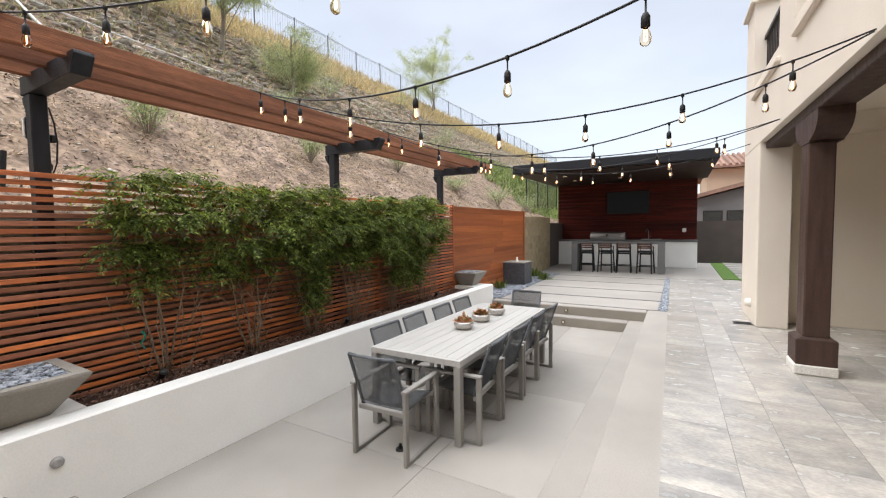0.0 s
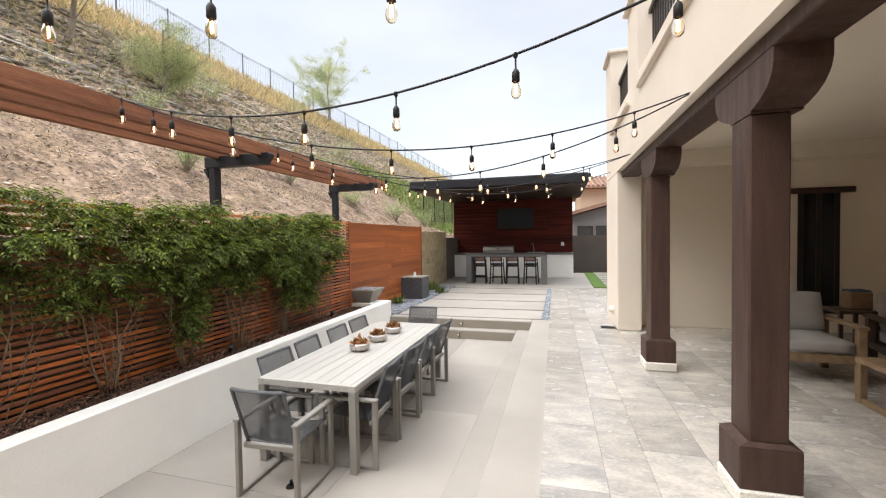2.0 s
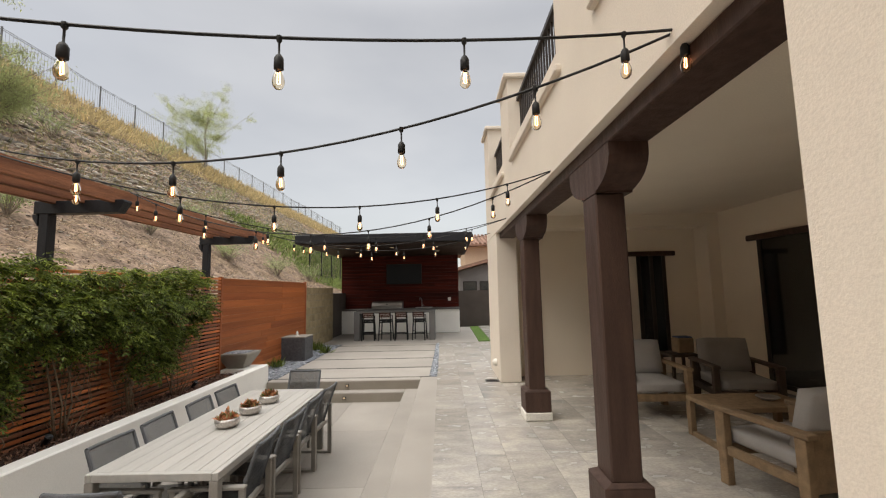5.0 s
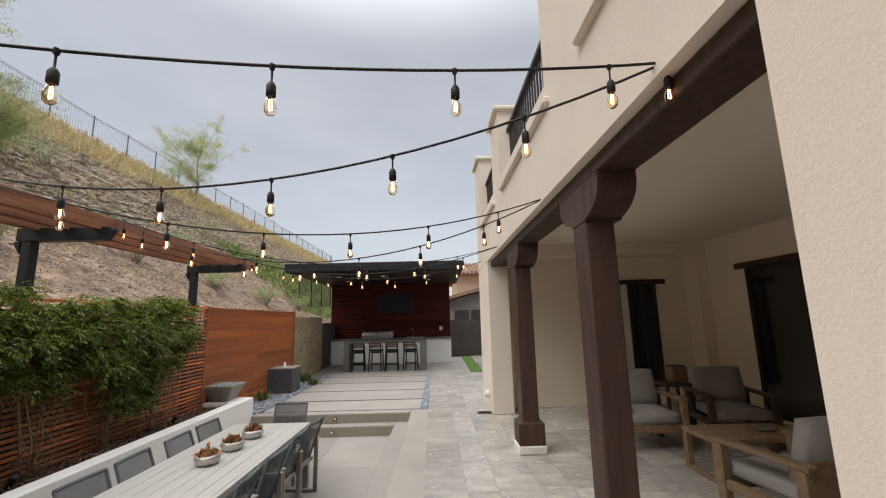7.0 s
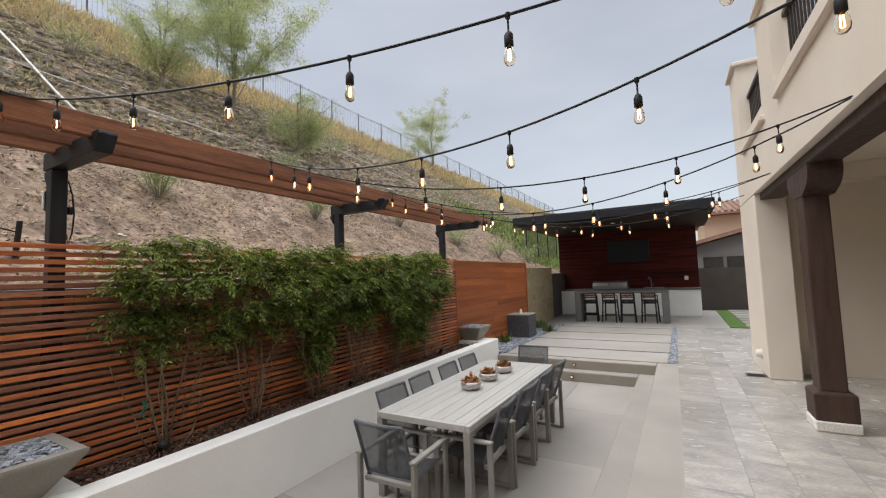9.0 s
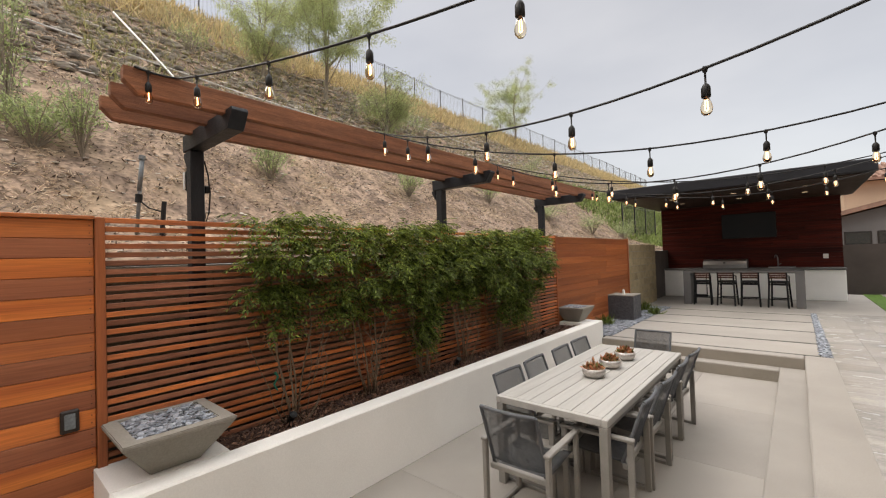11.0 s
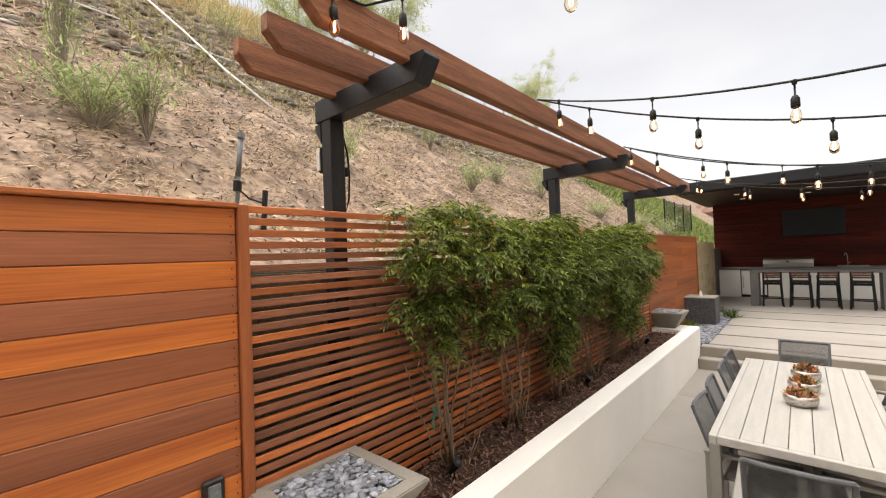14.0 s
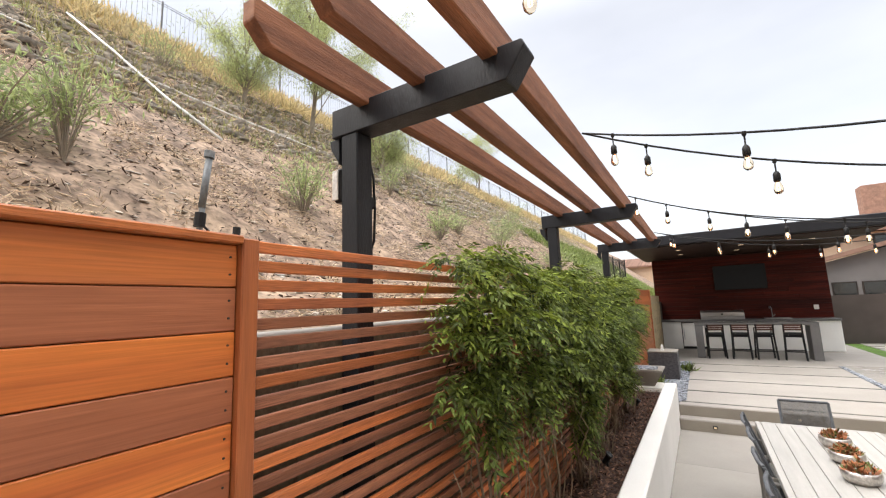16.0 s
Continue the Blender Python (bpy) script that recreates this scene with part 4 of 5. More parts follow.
for sx in (-1, 1):
    for sy in (-1, 1):
        part("leg", box((sx * 0.47 - 0.03, sy * 0.24 - 0.035, 0), (sx * 0.47 + 0.03, sy * 0.24 + 0.035, 0.369), 0.005), TEAK, ct)
    part("foot_rail", box((sx * 0.47 - 0.025, -0.204, 0.0), (sx * 0.47 + 0.025, 0.204, 0.05), 0.005), TEAK, ct)
dish = thing("dish", "small dark metal dish on the coffee table", "dish", at=(4.36, 4.9, 0.421))
part("bowl", lathe([(0, 0), (0.06, 0), (0.11, 0.03), (0.105, 0.035), (0.055, 0.01), (0, 0.01)], 20), STEEL, dish, "", True)
stb = thing("side_table", "dark wood side table between the armchairs", "table", at=(4.5, 6.8, 0))
part("tabletop", box((-0.2, -0.2, 0.58), (0.2, 0.2, 0.62), 0.005), DARK_TEAK, stb)
for sx in (-1, 1):
    for sy in (-1, 1):
        part("leg", box((sx * 0.17 - 0.02, sy * 0.17 - 0.02, 0), (sx * 0.17 + 0.02, sy * 0.17 + 0.02, 0.58), 0.003), DARK_TEAK, stb)
lan = thing("basket", "tan woven basket with a blue liner on the side table", "basket", at=(4.58, 6.8, 0.621))
part("body", box((-0.12, -0.1, 0), (0.12, 0.1, 0.22), 0.015), TEAK, lan)
part("liner", box((-0.11, -0.09, 0.22), (0.11, 0.09, 0.24), 0.01), BLUE_CLOTH, lan, "blue cloth liner")

# ---- bar and pavilion ----
WALL_Y = 17.3
pav = thing("bar_pavilion", "flat black roof over a dark red boarded back wall", "pavilion", kind="structure")
part("roof", box((-3.6, 12.84, 3.13), (1.82, 18.0, 3.40), 0.02), ROOF_BLACK, pav, "flat black fascia roof")
part("soffit", box((-3.5, 12.98, 3.105), (1.7, 17.9, 3.128)), SOFFIT, pav, "dark timber soffit")
part("backing", box((-3.30, WALL_Y + 0.03, 0), (1.5, WALL_Y + 0.3, 3.10)), FENCE_DK, pav)
zb = 0.0
while zb < 3.08:
    cuts = sorted([-3.30, 1.5] + [random.uniform(-2.6, 0.8) for _ in range(2)])
    for a, b in zip(cuts, cuts[1:]):
        if b - a > 0.1:
            part("board", box((a + 0.001, WALL_Y, zb + 0.002), (b - 0.001, WALL_Y + 0.028, min(zb + 0.138, 3.1)), 0.002), IPE, pav)
    zb += 0.14
for x, y in ((-2.3, 14.2), (-2.3, 15.7), (-0.8, 14.2), (-0.8, 15.7), (0.7, 14.2), (0.7, 15.7)):
    dl = part("downlight", lathe([(0.0, 0.0), (0.05, 0.0), (0.065, 0.004), (0.065, 0.012), (0.0, 0.012)], 16), LAMP_SPOT, pav, "recessed soffit light")
    dl.location = (x, y, 3.092)
for x in (-2.3, -0.8, 0.7):
    can = new("downlight_lamp", bpy.data.lights.new("downlight_lamp", "AREA"))
    can.data.shape, can.data.size, can.data.energy, can.data.color = "DISK", 0.12, 1.2, (1.0, 0.86, 0.7)
    can.location = (x, 15.7, 3.085)
tv = thing("television", "switched off black flat television on the boarded wall", "television", at=(-0.72, WALL_Y - 0.03, 2.33))
part("body", box((-0.72, -0.05, -0.41), (0.72, 0.025, 0.41), 0.008), BLACK_METAL, tv)
part("screen", box((-0.7, -0.054, -0.39), (0.7, -0.051, 0.39)), TV_GLASS, tv, "dark glossy screen")
sw = thing("wall_switch", "white switch plate on the dark boards", "switch", at=(1.12, WALL_Y, 1.28))
part("plate", box((-0.06, -0.012, -0.07), (0.06, 0.0, 0.07), 0.003), WHITE_TRIM, sw)

bc = thing("back_counter", "white stucco back counter with a charcoal top", "counter", at=(0, 0, 0))
part("base", box((-3.25, 16.65, 0), (-2.55, WALL_Y - 0.003, 0.89), 0.01), STUCCO_WHITE, bc)
part("base", box((-1.85, 16.65, 0), (1.5, WALL_Y - 0.003, 0.89), 0.01), STUCCO_WHITE, bc)
part("worktop", box((-3.3, 16.6, 0.891), (1.52, WALL_Y - 0.003, 0.95), 0.006), BAR_CON, bc)
fr = thing("under_counter_fridge", "white fronted under-counter fridge in a dark frame", "fridge", at=(-2.2, 16.7, 0))
part("body", box((-0.345, 0, 0), (0.345, 0.55, 0.88), 0.006), BLACK_METAL, fr)
fd = part("door", box((-0.32, -0.03, 0.08), (0.32, -0.002, 0.86), 0.006), STUCCO_WHITE, fr, "white door")
part("handle", tube([(-0.28, -0.06, 0.3), (-0.28, -0.06, 0.7)], 0.012), STEEL, fd)
gr = thing("grill", "built-in stainless steel barbecue grill with a rounded hood", "grill", at=(-1.35, 16.95, 0.951))
part("hood", prism([(-0.28, 0.0), (-0.30, 0.12), (-0.22, 0.24), (-0.05, 0.29), (0.26, 0.29), (0.26, 0.0)], -0.6, 0.6, 0, 0.01), STEEL, gr)
part("handle", tube([(-0.5, -0.34, 0.12), (0.5, -0.34, 0.12)], 0.016), STEEL, gr)
for s in (-0.45, 0.45):
    part("bracket", box((s - 0.015, -0.34, 0.11), (s + 0.015, -0.28, 0.13)), STEEL, gr)
part("badge", box((-0.03, -0.302, 0.16), (0.03, -0.27, 0.2), 0.003), BLACK_METAL, gr, "small dark plate")
sk = thing("sink", "stainless steel bar sink in the counter", "sink", at=(0.1, 16.95, 0.951))
part("rim", box((-0.33, -0.22, 0), (0.33, 0.2, 0.03), 0.008), STEEL, sk)
fa = thing("faucet", "chrome gooseneck bar faucet", "faucet", at=(0.0, 17.16, 0.952))
part("neck", tube([(0, 0, 0), (0, 0, 0.3), (-0.02, -0.03, 0.37), (-0.05, -0.08, 0.39), (-0.07, -0.13, 0.36), (-0.07, -0.14, 0.3)], 0.014), STEEL, fa, "", True)
part("lever", tube([(0.0, 0, 0.08), (0.08, 0, 0.12)], 0.009), STEEL, fa)

bar = thing("bar_table", "charcoal concrete waterfall bar table", "bar", at=(-0.76, 14.34, 0))
part("top", box((-1.36, 0, 0.90), (1.36, 0.62, 0.97), 0.006), BAR_CON, bar)
for s in (-1, 1):
    part("leg", box((s * 1.36 - (0.19 if s > 0 else 0), 0.003, 0), (s * 1.36 + (0.19 if s < 0 else 0), 0.617, 0.899), 0.006), BAR_CON, bar)


def bar_stool(m):
    ob = thing("bar_stool", "black metal bar stool with a slatted brown back", "stool", "stools at the bar")
    for sx in (-1, 1):
        part("leg", tube([(sx * 0.21, 0.2, 0), (sx * 0.18, 0.16, 0.64)], 0.021, 4), BLACK_METAL, ob)
        part("back_leg", tube([(sx * 0.21, -0.22, 0), (sx * 0.185, -0.16, 0.64), (sx * 0.185, -0.2, 0.93)], 0.021, 4), BLACK_METAL, ob)
        part("side_rail", tube([(sx * 0.196, -0.19, 0.3), (sx * 0.196, 0.18, 0.3)], 0.014, 4), BLACK_METAL, ob)
        part("armrest", tube([(sx * 0.185, -0.19, 0.84), (sx * 0.19, 0.12, 0.82), (sx * 0.185, 0.15, 0.66)], 0.014, 4), BLACK_METAL, ob)
    for sy, z in ((-0.19, 0.22), (0.175, 0.22), (-0.17, 0.6), (0.16, 0.6)):
        part("cross_rail", tube([(-0.19, sy, z), (0.19, sy, z)], 0.015, 4), BLACK_METAL, ob)
    part("seat", box((-0.2, -0.18, 0.64), (0.2, 0.19, 0.69), 0.014), BLACK_RUBBER, ob, "black padded seat")
    for z in (0.765, 0.82, 0.875):
        part("back_slat", box((-0.175, -0.205, z), (0.175, -0.18, z + 0.045), 0.006), STOOL_SEAT, ob, "brown wooden slat")
    ob.matrix_basis = m
    return ob


st = bar_stool(pose(-1.65, 14.5, 0, 0, 0, 4))
for x, a in ((-1.06, -5), (-0.54, 3), (0.08, -8)):
    copy_thing(st, pose(x, 14.5, 0, 0, 0, a))

# ---- beyond the terrace ----
lawn = part("lawn", box((2.02, 13.9, -0.5), (3.4, 20.0, -0.01)), LAWN)
structure(lawn, "green lawn strip set with pale stepping slabs", "lawn")
for i in range(8):
    part("stepping_slab", box((2.4, 14.0 + i * 0.74, -0.02), (3.5, 14.52 + i * 0.74, 0.012), 0.006), CONCRETE, lawn)
dw = part("wall_side", box((1.52, 19.2, -0.5), (5.5, 19.4, 1.6)), FENCE_DK)
structure(dw, "dark brown painted garden wall", "wall")
gate = part("gate", box((-3.2, 15.02, 0), (-3.12, 17.28, 1.6), 0.006), FENCE_DK)
structure(gate, "dark brown side gate beside the block wall", "gate")
bw = part("wall_behind", box((-4.0, -5.4, -0.5), (7.0, -5.0, 5.5)), STUCCO_CREAM)
structure(bw, "plain cream stucco wall closing the yard", "wall")


def neighbour(name, x0, x1, y0, y1, eave, label, low):
    ob = thing(name, label, "house", kind="structure")
    part("wall", box((x0, y0, -0.5), (x1, y1, eave)), low, ob)
    ridge = eave + (y1 - y0) * 0.13
    ym = (y0 + y1) / 2
    roof = part("roof", prism([(y0 - 0.5, eave), (ym, ridge), (y1 + 0.5, eave), (y1 + 0.5, eave + 0.12), (ym, ridge + 0.15), (y0 - 0.5, eave + 0.12)], x0 - 0.5, x1 + 0.5, 0), CLAY, ob, "clay tile roof")
    x = x0 - 0.4
    while x < x1 + 0.5:
        t = part("tile_row", tube([(x, y0 - 0.5, eave + 0.15), (x, ym, ridge + 0.19)], 0.09, 6), CLAY, roof)
        x += 0.3
    return ob


nb = neighbour("neighbour_house", 2.4, 16, 30, 40, 4.75, "tan neighbour house with a clay tile roof", TAN_WALL)
for i, (x, z) in enumerate(((6.0, 3.3), (9.0, 3.3), (12.0, 3.3))):
    w = part("window", box((x, 29.94, z), (x + 1.2, 30.02, z + 1.3), 0.02), BRONZE, nb, "dark framed upper window")
    part("pane", box((x + 0.08, 29.925, z + 0.08), (x + 1.12, 29.938, z + 1.22)), DARK_GLASS, w)
nb2 = thing("neighbour_annex", "grey neighbour annex with a shallow gable and small windows", "house", kind="structure")
part("wall", prism([(1.75, -0.5), (1.75, 2.7), (7.5, 4.2), (13.2, 2.7), (13.2, -0.5)], 24, 29, 1), GREY_WALL, nb2)
part("roof", prism([(1.4, 2.66), (7.5, 4.26), (13.6, 2.66), (13.6, 2.84), (7.5, 4.44), (1.4, 2.84)], 23.6, 29.4, 1), CLAY, nb2, "shallow clay tile roof")
for i in range(5):
    w = part("window", box((1.95 + i * 0.95, 23.96, 1.5), (2.75 + i * 0.95, 24.02, 2.12), 0.01), BRONZE, nb2, "small dark framed window")
    part("pane", box((2.0 + i * 0.95, 23.945, 1.55), (2.7 + i * 0.95, 23.955, 2.07)), DARK_GLASS, w)
nb3 = neighbour("neighbour_villa", -12.5, -7, 62, 74, 6.0, "pale far house with a tile roof", TAN_WALL)
ch = part("chimney", box((6.8, 33.5, 5.4), (8.0, 34.5, 7.9), 0.03), CLAY, nb, "brick chimney")

# ---- hillside ----
def hill_z(x, y):
    if x > -5:
        z = 1.6 + (-3.35 - x) * 0.34
    elif x > -17:
        z = 2.16 + 0.755 * (-5 - x)
    else:
        z = 11.22 + 0.04 * (-17 - x)
    a = min(1.0, max(0.0, (-3.6 - x) / 2.0))
    return z + a * (0.16 * noise.noise(Vector((x * 0.35, y * 0.35, 1))) + 0.07 * noise.noise(Vector((x * 1.3, y * 1.3, 5))) + 0.045 * noise.noise(Vector((x * 3.5, y * 3.5, 9))) + 0.03 * noise.noise(Vector((x * 8.0, y * 6.5, 2))))


hx = [-3.36 - 0.12 * i for i in range(50)] + [-9.36 - 0.3 * i for i in range(28)] + [-18.5, -21, -26, -34, -50, -90]
hy = [-14 + 0.4 * j for j in range(25)] + [-4 + 0.15 * j for j in range(100)] + [11 + 0.4 * j for j in range(48)] + [30 + 2.0 * j for j in range(60)]
hv = [(x, y, hill_z(x, y)) for y in hy for x in hx]
nxh = len(hx)
hf = [(j * nxh + i, (j + 1) * nxh + i, (j + 1) * nxh + i + 1, j * nxh + i + 1) for j in range(len(hy) - 1) for i in range(nxh - 1)]
hill = raw("hillside", hv, hf, DIRT, None, True)
structure(hill, "steep dry brown hillside with straw and rocks", "hill")


def on_hill(xy, lift=0.0):
    return np.array([(x, y, hill_z(x, y) + lift) for x, y in xy])


def band(x0, x1, y0, y1, k):
    return np.stack([rng.uniform(x0, x1, k), y0 + (y1 - y0) * rng.uniform(0, 1, k) ** 1.5], 1)


tagged(pebbles("hill_rocks", on_hill(band(-13.8, -8.4, -4, 40, 6200)), 0.21, ROCK, None, 0.5), "loose flat grey brown rocks on the slope", "rocks", kind="stuff")
tagged(pebbles("hill_stones", on_hill(band(-9.5, -3.6, -4, 30, 2600)), 0.055, ROCK, None, 0.7), "small scattered stones on the slope", "rocks", kind="stuff")
def patchy(xy, cut):
    """Keeps the points that lie in drifts."""
    return np.array([p for p in xy if noise.noise(Vector((p[0] * 1.6, p[1] * 1.6, 7.0))) + 0.6 * noise.noise(Vector((p[0] * 4.5, p[1] * 4.5, 3.0))) > cut])


tagged(leaves("straw_litter", on_hill(patchy(band(-9.5, -3.5, -4, 24, 190000), 0.0), 0.018), 0.085, STRAW, None, 0.08, 0.0), "dry straw litter over the bare slope", "straw", kind="stuff")
# Dark flecks: bark bits, and the shade between clods painted as litter.
tagged(leaves("bark_litter", on_hill(band(-11.5, -3.5, -4, 24, 52000), 0.012), 0.06, DARK_LITTER, None, 0.25, 0.05), "dark brown bark litter and shaded gaps between the straw", "litter", kind="stuff")
tagged(leaves("dry_weeds", on_hill(band(-14, -8.5, -4, 45, 15000), 0.0), 0.19, STRAW, None, 0.06, -0.6), "dry yellow weeds among the rocks", "grass", kind="stuff")
tagged(leaves("ridge_grass", on_hill(band(-18.2, -13.6, -8, 70, 26000), 0.0), 0.5, DRYGRASS, None, 0.07, -0.9), "tall dry yellow grass along the ridge", "grass", kind="stuff")
tagged(leaves("upper_slope_weeds", on_hill(band(-14, -8.0, 2, 45, 10000), 0.0), 0.2, leafmat("sparse_slope_weed", (0.28, 0.29, 0.12), (0.40, 0.36, 0.18)), None, 0.1, -0.7), "sparse pale green weeds on the upper slope", "weeds", kind="stuff")
gx = np.stack([rng.uniform(-9.5, -3.6, 16000), rng.uniform(19, 40, 16000)], 1)
tagged(leaves("green_slope_cover", on_hill(gx), 0.3, leafmat("fresh_green_cover", (0.15, 0.21, 0.055), (0.24, 0.285, 0.09)), None, 0.2, -0.6), "fresh green ground cover on the far slope", "ground cover", kind="stuff")


def shrub(x, y, h, w, k, mat_leaf, label, size=0.085, up=0.6):
    z = hill_z(x, y)
    ob = thing("shrub", label, "shrub", at=(x, y, z - 0.03))
    bm = bmesh.new()
    cs = []
    for i in range(26):
        a, t = random.uniform(0, 6.28), random.uniform(0.15, 1.1)
        tip = Vector((math.cos(a) * w * t, math.sin(a) * w * t, h * random.uniform(0.45, 1.0)))
        mid = tip * 0.5 + Vector((0, 0, h * 0.12))
        tube([(0, 0, 0), mid, tip], 0.007, 5, bm, 0.002)
        for _ in range(k // 30):
            u = random.uniform(0.3, 1.05)
            p = mid.lerp(tip, max(0, u * 2 - 1)) if u > 0.5 else mid * (u * 2)
            cs.append(p + Vector((random.gauss(0, w * 0.13), random.gauss(0, w * 0.13), random.gauss(0, h * 0.07))))
    part("woody_base", bm, PALE_BARK, ob)
    leaves("crown", np.array(cs), size, mat_leaf, ob, 0.22, -up)
    return ob


SHR = "grey green wispy sage shrub on the bare slope"
for x, y, h, w, k in ((-6.0, 0.95, 0.75, 0.8, 1700), (-6.3, 0.75, 2.1, 0.3, 800), (-5.9, 1.35, 1.0, 0.35, 420), (-6.1, 3.75, 0.9, 0.45, 900), (-6.0, 6.85, 0.75, 0.38, 700), (-6.4, 10.6, 0.9, 0.6, 900),
                      (-6.8, 9.0, 0.6, 0.4, 500), (-5.6, 12.8, 0.7, 0.6, 800), (-5.2, 15.5, 0.8, 0.7, 900), (-7.5, 14.0, 0.8, 0.6, 700),
                      (-8.2, -0.6, 1.2, 0.6, 700), (-7.8, 7.6, 0.8, 0.5, 500), (-10.5, 12.0, 1.2, 0.9, 900), (-9.0, 18.0, 1.2, 1.0, 900),
                      (-5.0, 18.5, 0.9, 0.8, 900), (-12.0, 4.5, 1.0, 0.8, 700), (-13.0, 20.0, 1.4, 1.3, 1000), (-7.0, -2.6, 1.4, 0.8, 900)):
    shrub(x, y, h, w, k, LEAF_SAGE, SHR)


def tree(x, y, h, spread, seed, k_leaf, label):
    random.seed(seed)
    z = hill_z(x, y) - 0.1
    ob = thing("pepper_tree", label, "tree", at=(x, y, z))
    bm = bmesh.new()
    top = Vector((random.uniform(-0.3, 0.3), random.uniform(-0.3, 0.3), h * 0.8))
    trunk_pts = [Vector((0, 0, 0)), Vector((0.1, 0.06, h * 0.22)), Vector((-0.05, 0.1, h * 0.5)), top]
    tube(trunk_pts, 0.075, 8, bm, 0.02)
    part("trunk", bm, PALE_BARK, ob)
    bm = bmesh.new()
    cs = []
    for i in range(20):
        u = random.uniform(0.12, 1.0)
        f = u * 3
        j = min(2, int(f))
        s = trunk_pts[j].lerp(trunk_pts[j + 1], f - j)
        a = random.uniform(0, 6.28)
        L = spread * random.uniform(0.6, 1.15) * (1.1 - 0.45 * u)
        mid = s + Vector((math.cos(a) * L * 0.45, math.sin(a) * L * 0.45, L * 0.5))
        tip = s + Vector((math.cos(a) * L * 0.9, math.sin(a) * L * 0.9, L * random.uniform(0.6, 1.1)))
        tube([s, mid, tip], 0.017, 5, bm, 0.004)
        for c in range(14):
            b = mid.lerp(tip, random.uniform(-0.7, 1.05))
            out = Vector((random.gauss(0, 0.42), random.gauss(0, 0.42), random.uniform(-0.15, 0.5))) * (spread / 2.9)
            end = b + out
            tube([b, end], 0.005, 3, bm, 0.002)
            drop = random.uniform(0.1, 0.45)
            for _ in range(k_leaf // 280):
                t = random.random()
                q = b.lerp(end, random.uniform(0.2, 1.1))
                cs.append(q + Vector((random.gauss(0, 0.13), random.gauss(0, 0.13), -drop * t + random.gauss(0, 0.05))))
    part("branchwork", bm, PALE_BARK, ob)
    leaves("crown", np.array(cs), 0.12, LEAF_PEPPER, ob, 0.15, 0.7)
    return ob


tree(-11.6, 8.5, 6.0, 2.9, 3, 34000, "airy pepper tree with drooping pale green foliage")
tree(-12.2, 6.6, 3.0, 1.5, 8, 9000, "young pepper tree with sparse foliage")
tree(-15.2, 27.2, 5.2, 3.2, 5, 22000, "pale pepper tree near the ridge fence")
tree(-9.8, 9.6, 2.4, 1.2, 12, 7000, "low pepper tree sapling on the slope")
random.seed(5)

# ridge fence
def ridge_fence(x, y0, y1, h, name, label, pitch=2.4, metal_=BLACK_METAL, bar=0.006):
    ob = thing(name, label, "fence", kind="structure")
    y = y0
    bars = bmesh.new()
    def zz(yy):
        return hill_z(x, yy)
    while y < y1:
        z = zz(y)
        part("post", box((x - 0.025, y - 0.025, z - 0.2), (x + 0.025, y + 0.025, z + h + 0.06)), metal_, ob)
        n = min(y + pitch, y1)
        za, zn = z, zz(n)
        for q in (0.12, h - 0.08, h):
            tube([(x, y, za + q), (x, n, zn + q)], 0.012, 4, bars)
        for i in range(1, 16):
            f = i / 16
            yy, z2 = y + (n - y) * f, za + (zn - za) * f
            tube([(x, yy, z2 + 0.12), (x, yy, z2 + h)], bar, 3, bars)
        y = n
    p = part("picket_run", bars, metal_, ob)
    return ob


ridge_fence(-16.9, -8, 70, 1.5, "ridge_fence", "thin grey metal picket fence along the ridge", 2.4, GREY_METAL)
ridge_fence(-5.2, 19.0, 24.5, 1.4, "iron_fence", "black iron picket fence on the lower slope", 1.8, BLACK_METAL, 0.007)

# pipes on the slope
def pipe(pts, r, mat_, label, name="irrigation_pipe"):
    ob = part(name, tube(pts, r, 8), mat_, None, "", True)
    return tagged(ob, label, "pipe")


def hp(x, y, l=0.06):
    return (x, y, hill_z(x, y) + l)


pipe([hp(-13.0, 3.0, 0.2), hp(-10.8, 3.2, 0.2), hp(-9.2, 3.4, 0.16), hp(-7.7, 3.55, 0.1)], 0.023, PVC, "white plastic pipe lying down the slope")
pipe([hp(-11.2, -3.0, 0.1), hp(-10.6, 1.0, 0.1), hp(-9.8, 5.0, 0.1), hp(-9.2, 9.5, 0.1)], 0.017, PVC, "thin white irrigation pipe across the slope")
pipe([hp(-12.9, 9.0, 0.1), hp(-11.5, 14.0, 0.1), hp(-10.5, 19.0, 0.1)], 0.017, PVC, "thin white irrigation pipe across the slope")
spr = thing("sprinkler_riser", "grey irrigation riser pipe strapped to a stake", "sprinkler", at=hp(-4.25, 1.5, 0.05))
part("riser", tube([(0, 0, -0.12), (0.03, 0.05, 0.68)], 0.016, 10), GREY_PIPE, spr, "", True)
part("sleeve", tube([(0.016, 0.027, 0.36), (0.03, 0.05, 0.66)], 0.019, 10), GREY_PIPE, spr, "pale grey sleeve", True)
part("cap", tube([(0.029, 0.049, 0.66), (0.031, 0.052, 0.70)], 0.028, 12), GREY_PIPE, spr)
part("strap", tube([(0.012, 0.02, 0.25), (0.015, 0.025, 0.33)], 0.03, 10), BLACK_RUBBER, spr)
part("hose", tube([(0.01, 0.02, 0.28), (0.03, 0.1, 0.2), (0.05, 0.2, 0.17)], 0.007, 8), BLACK_RUBBER, spr, "short black hose")
part("stake", tube([(0.05, 0.19, -0.15), (0.05, 0.22, 0.27)], 0.022, 8), BLACK_RUBBER, spr, "black stake")

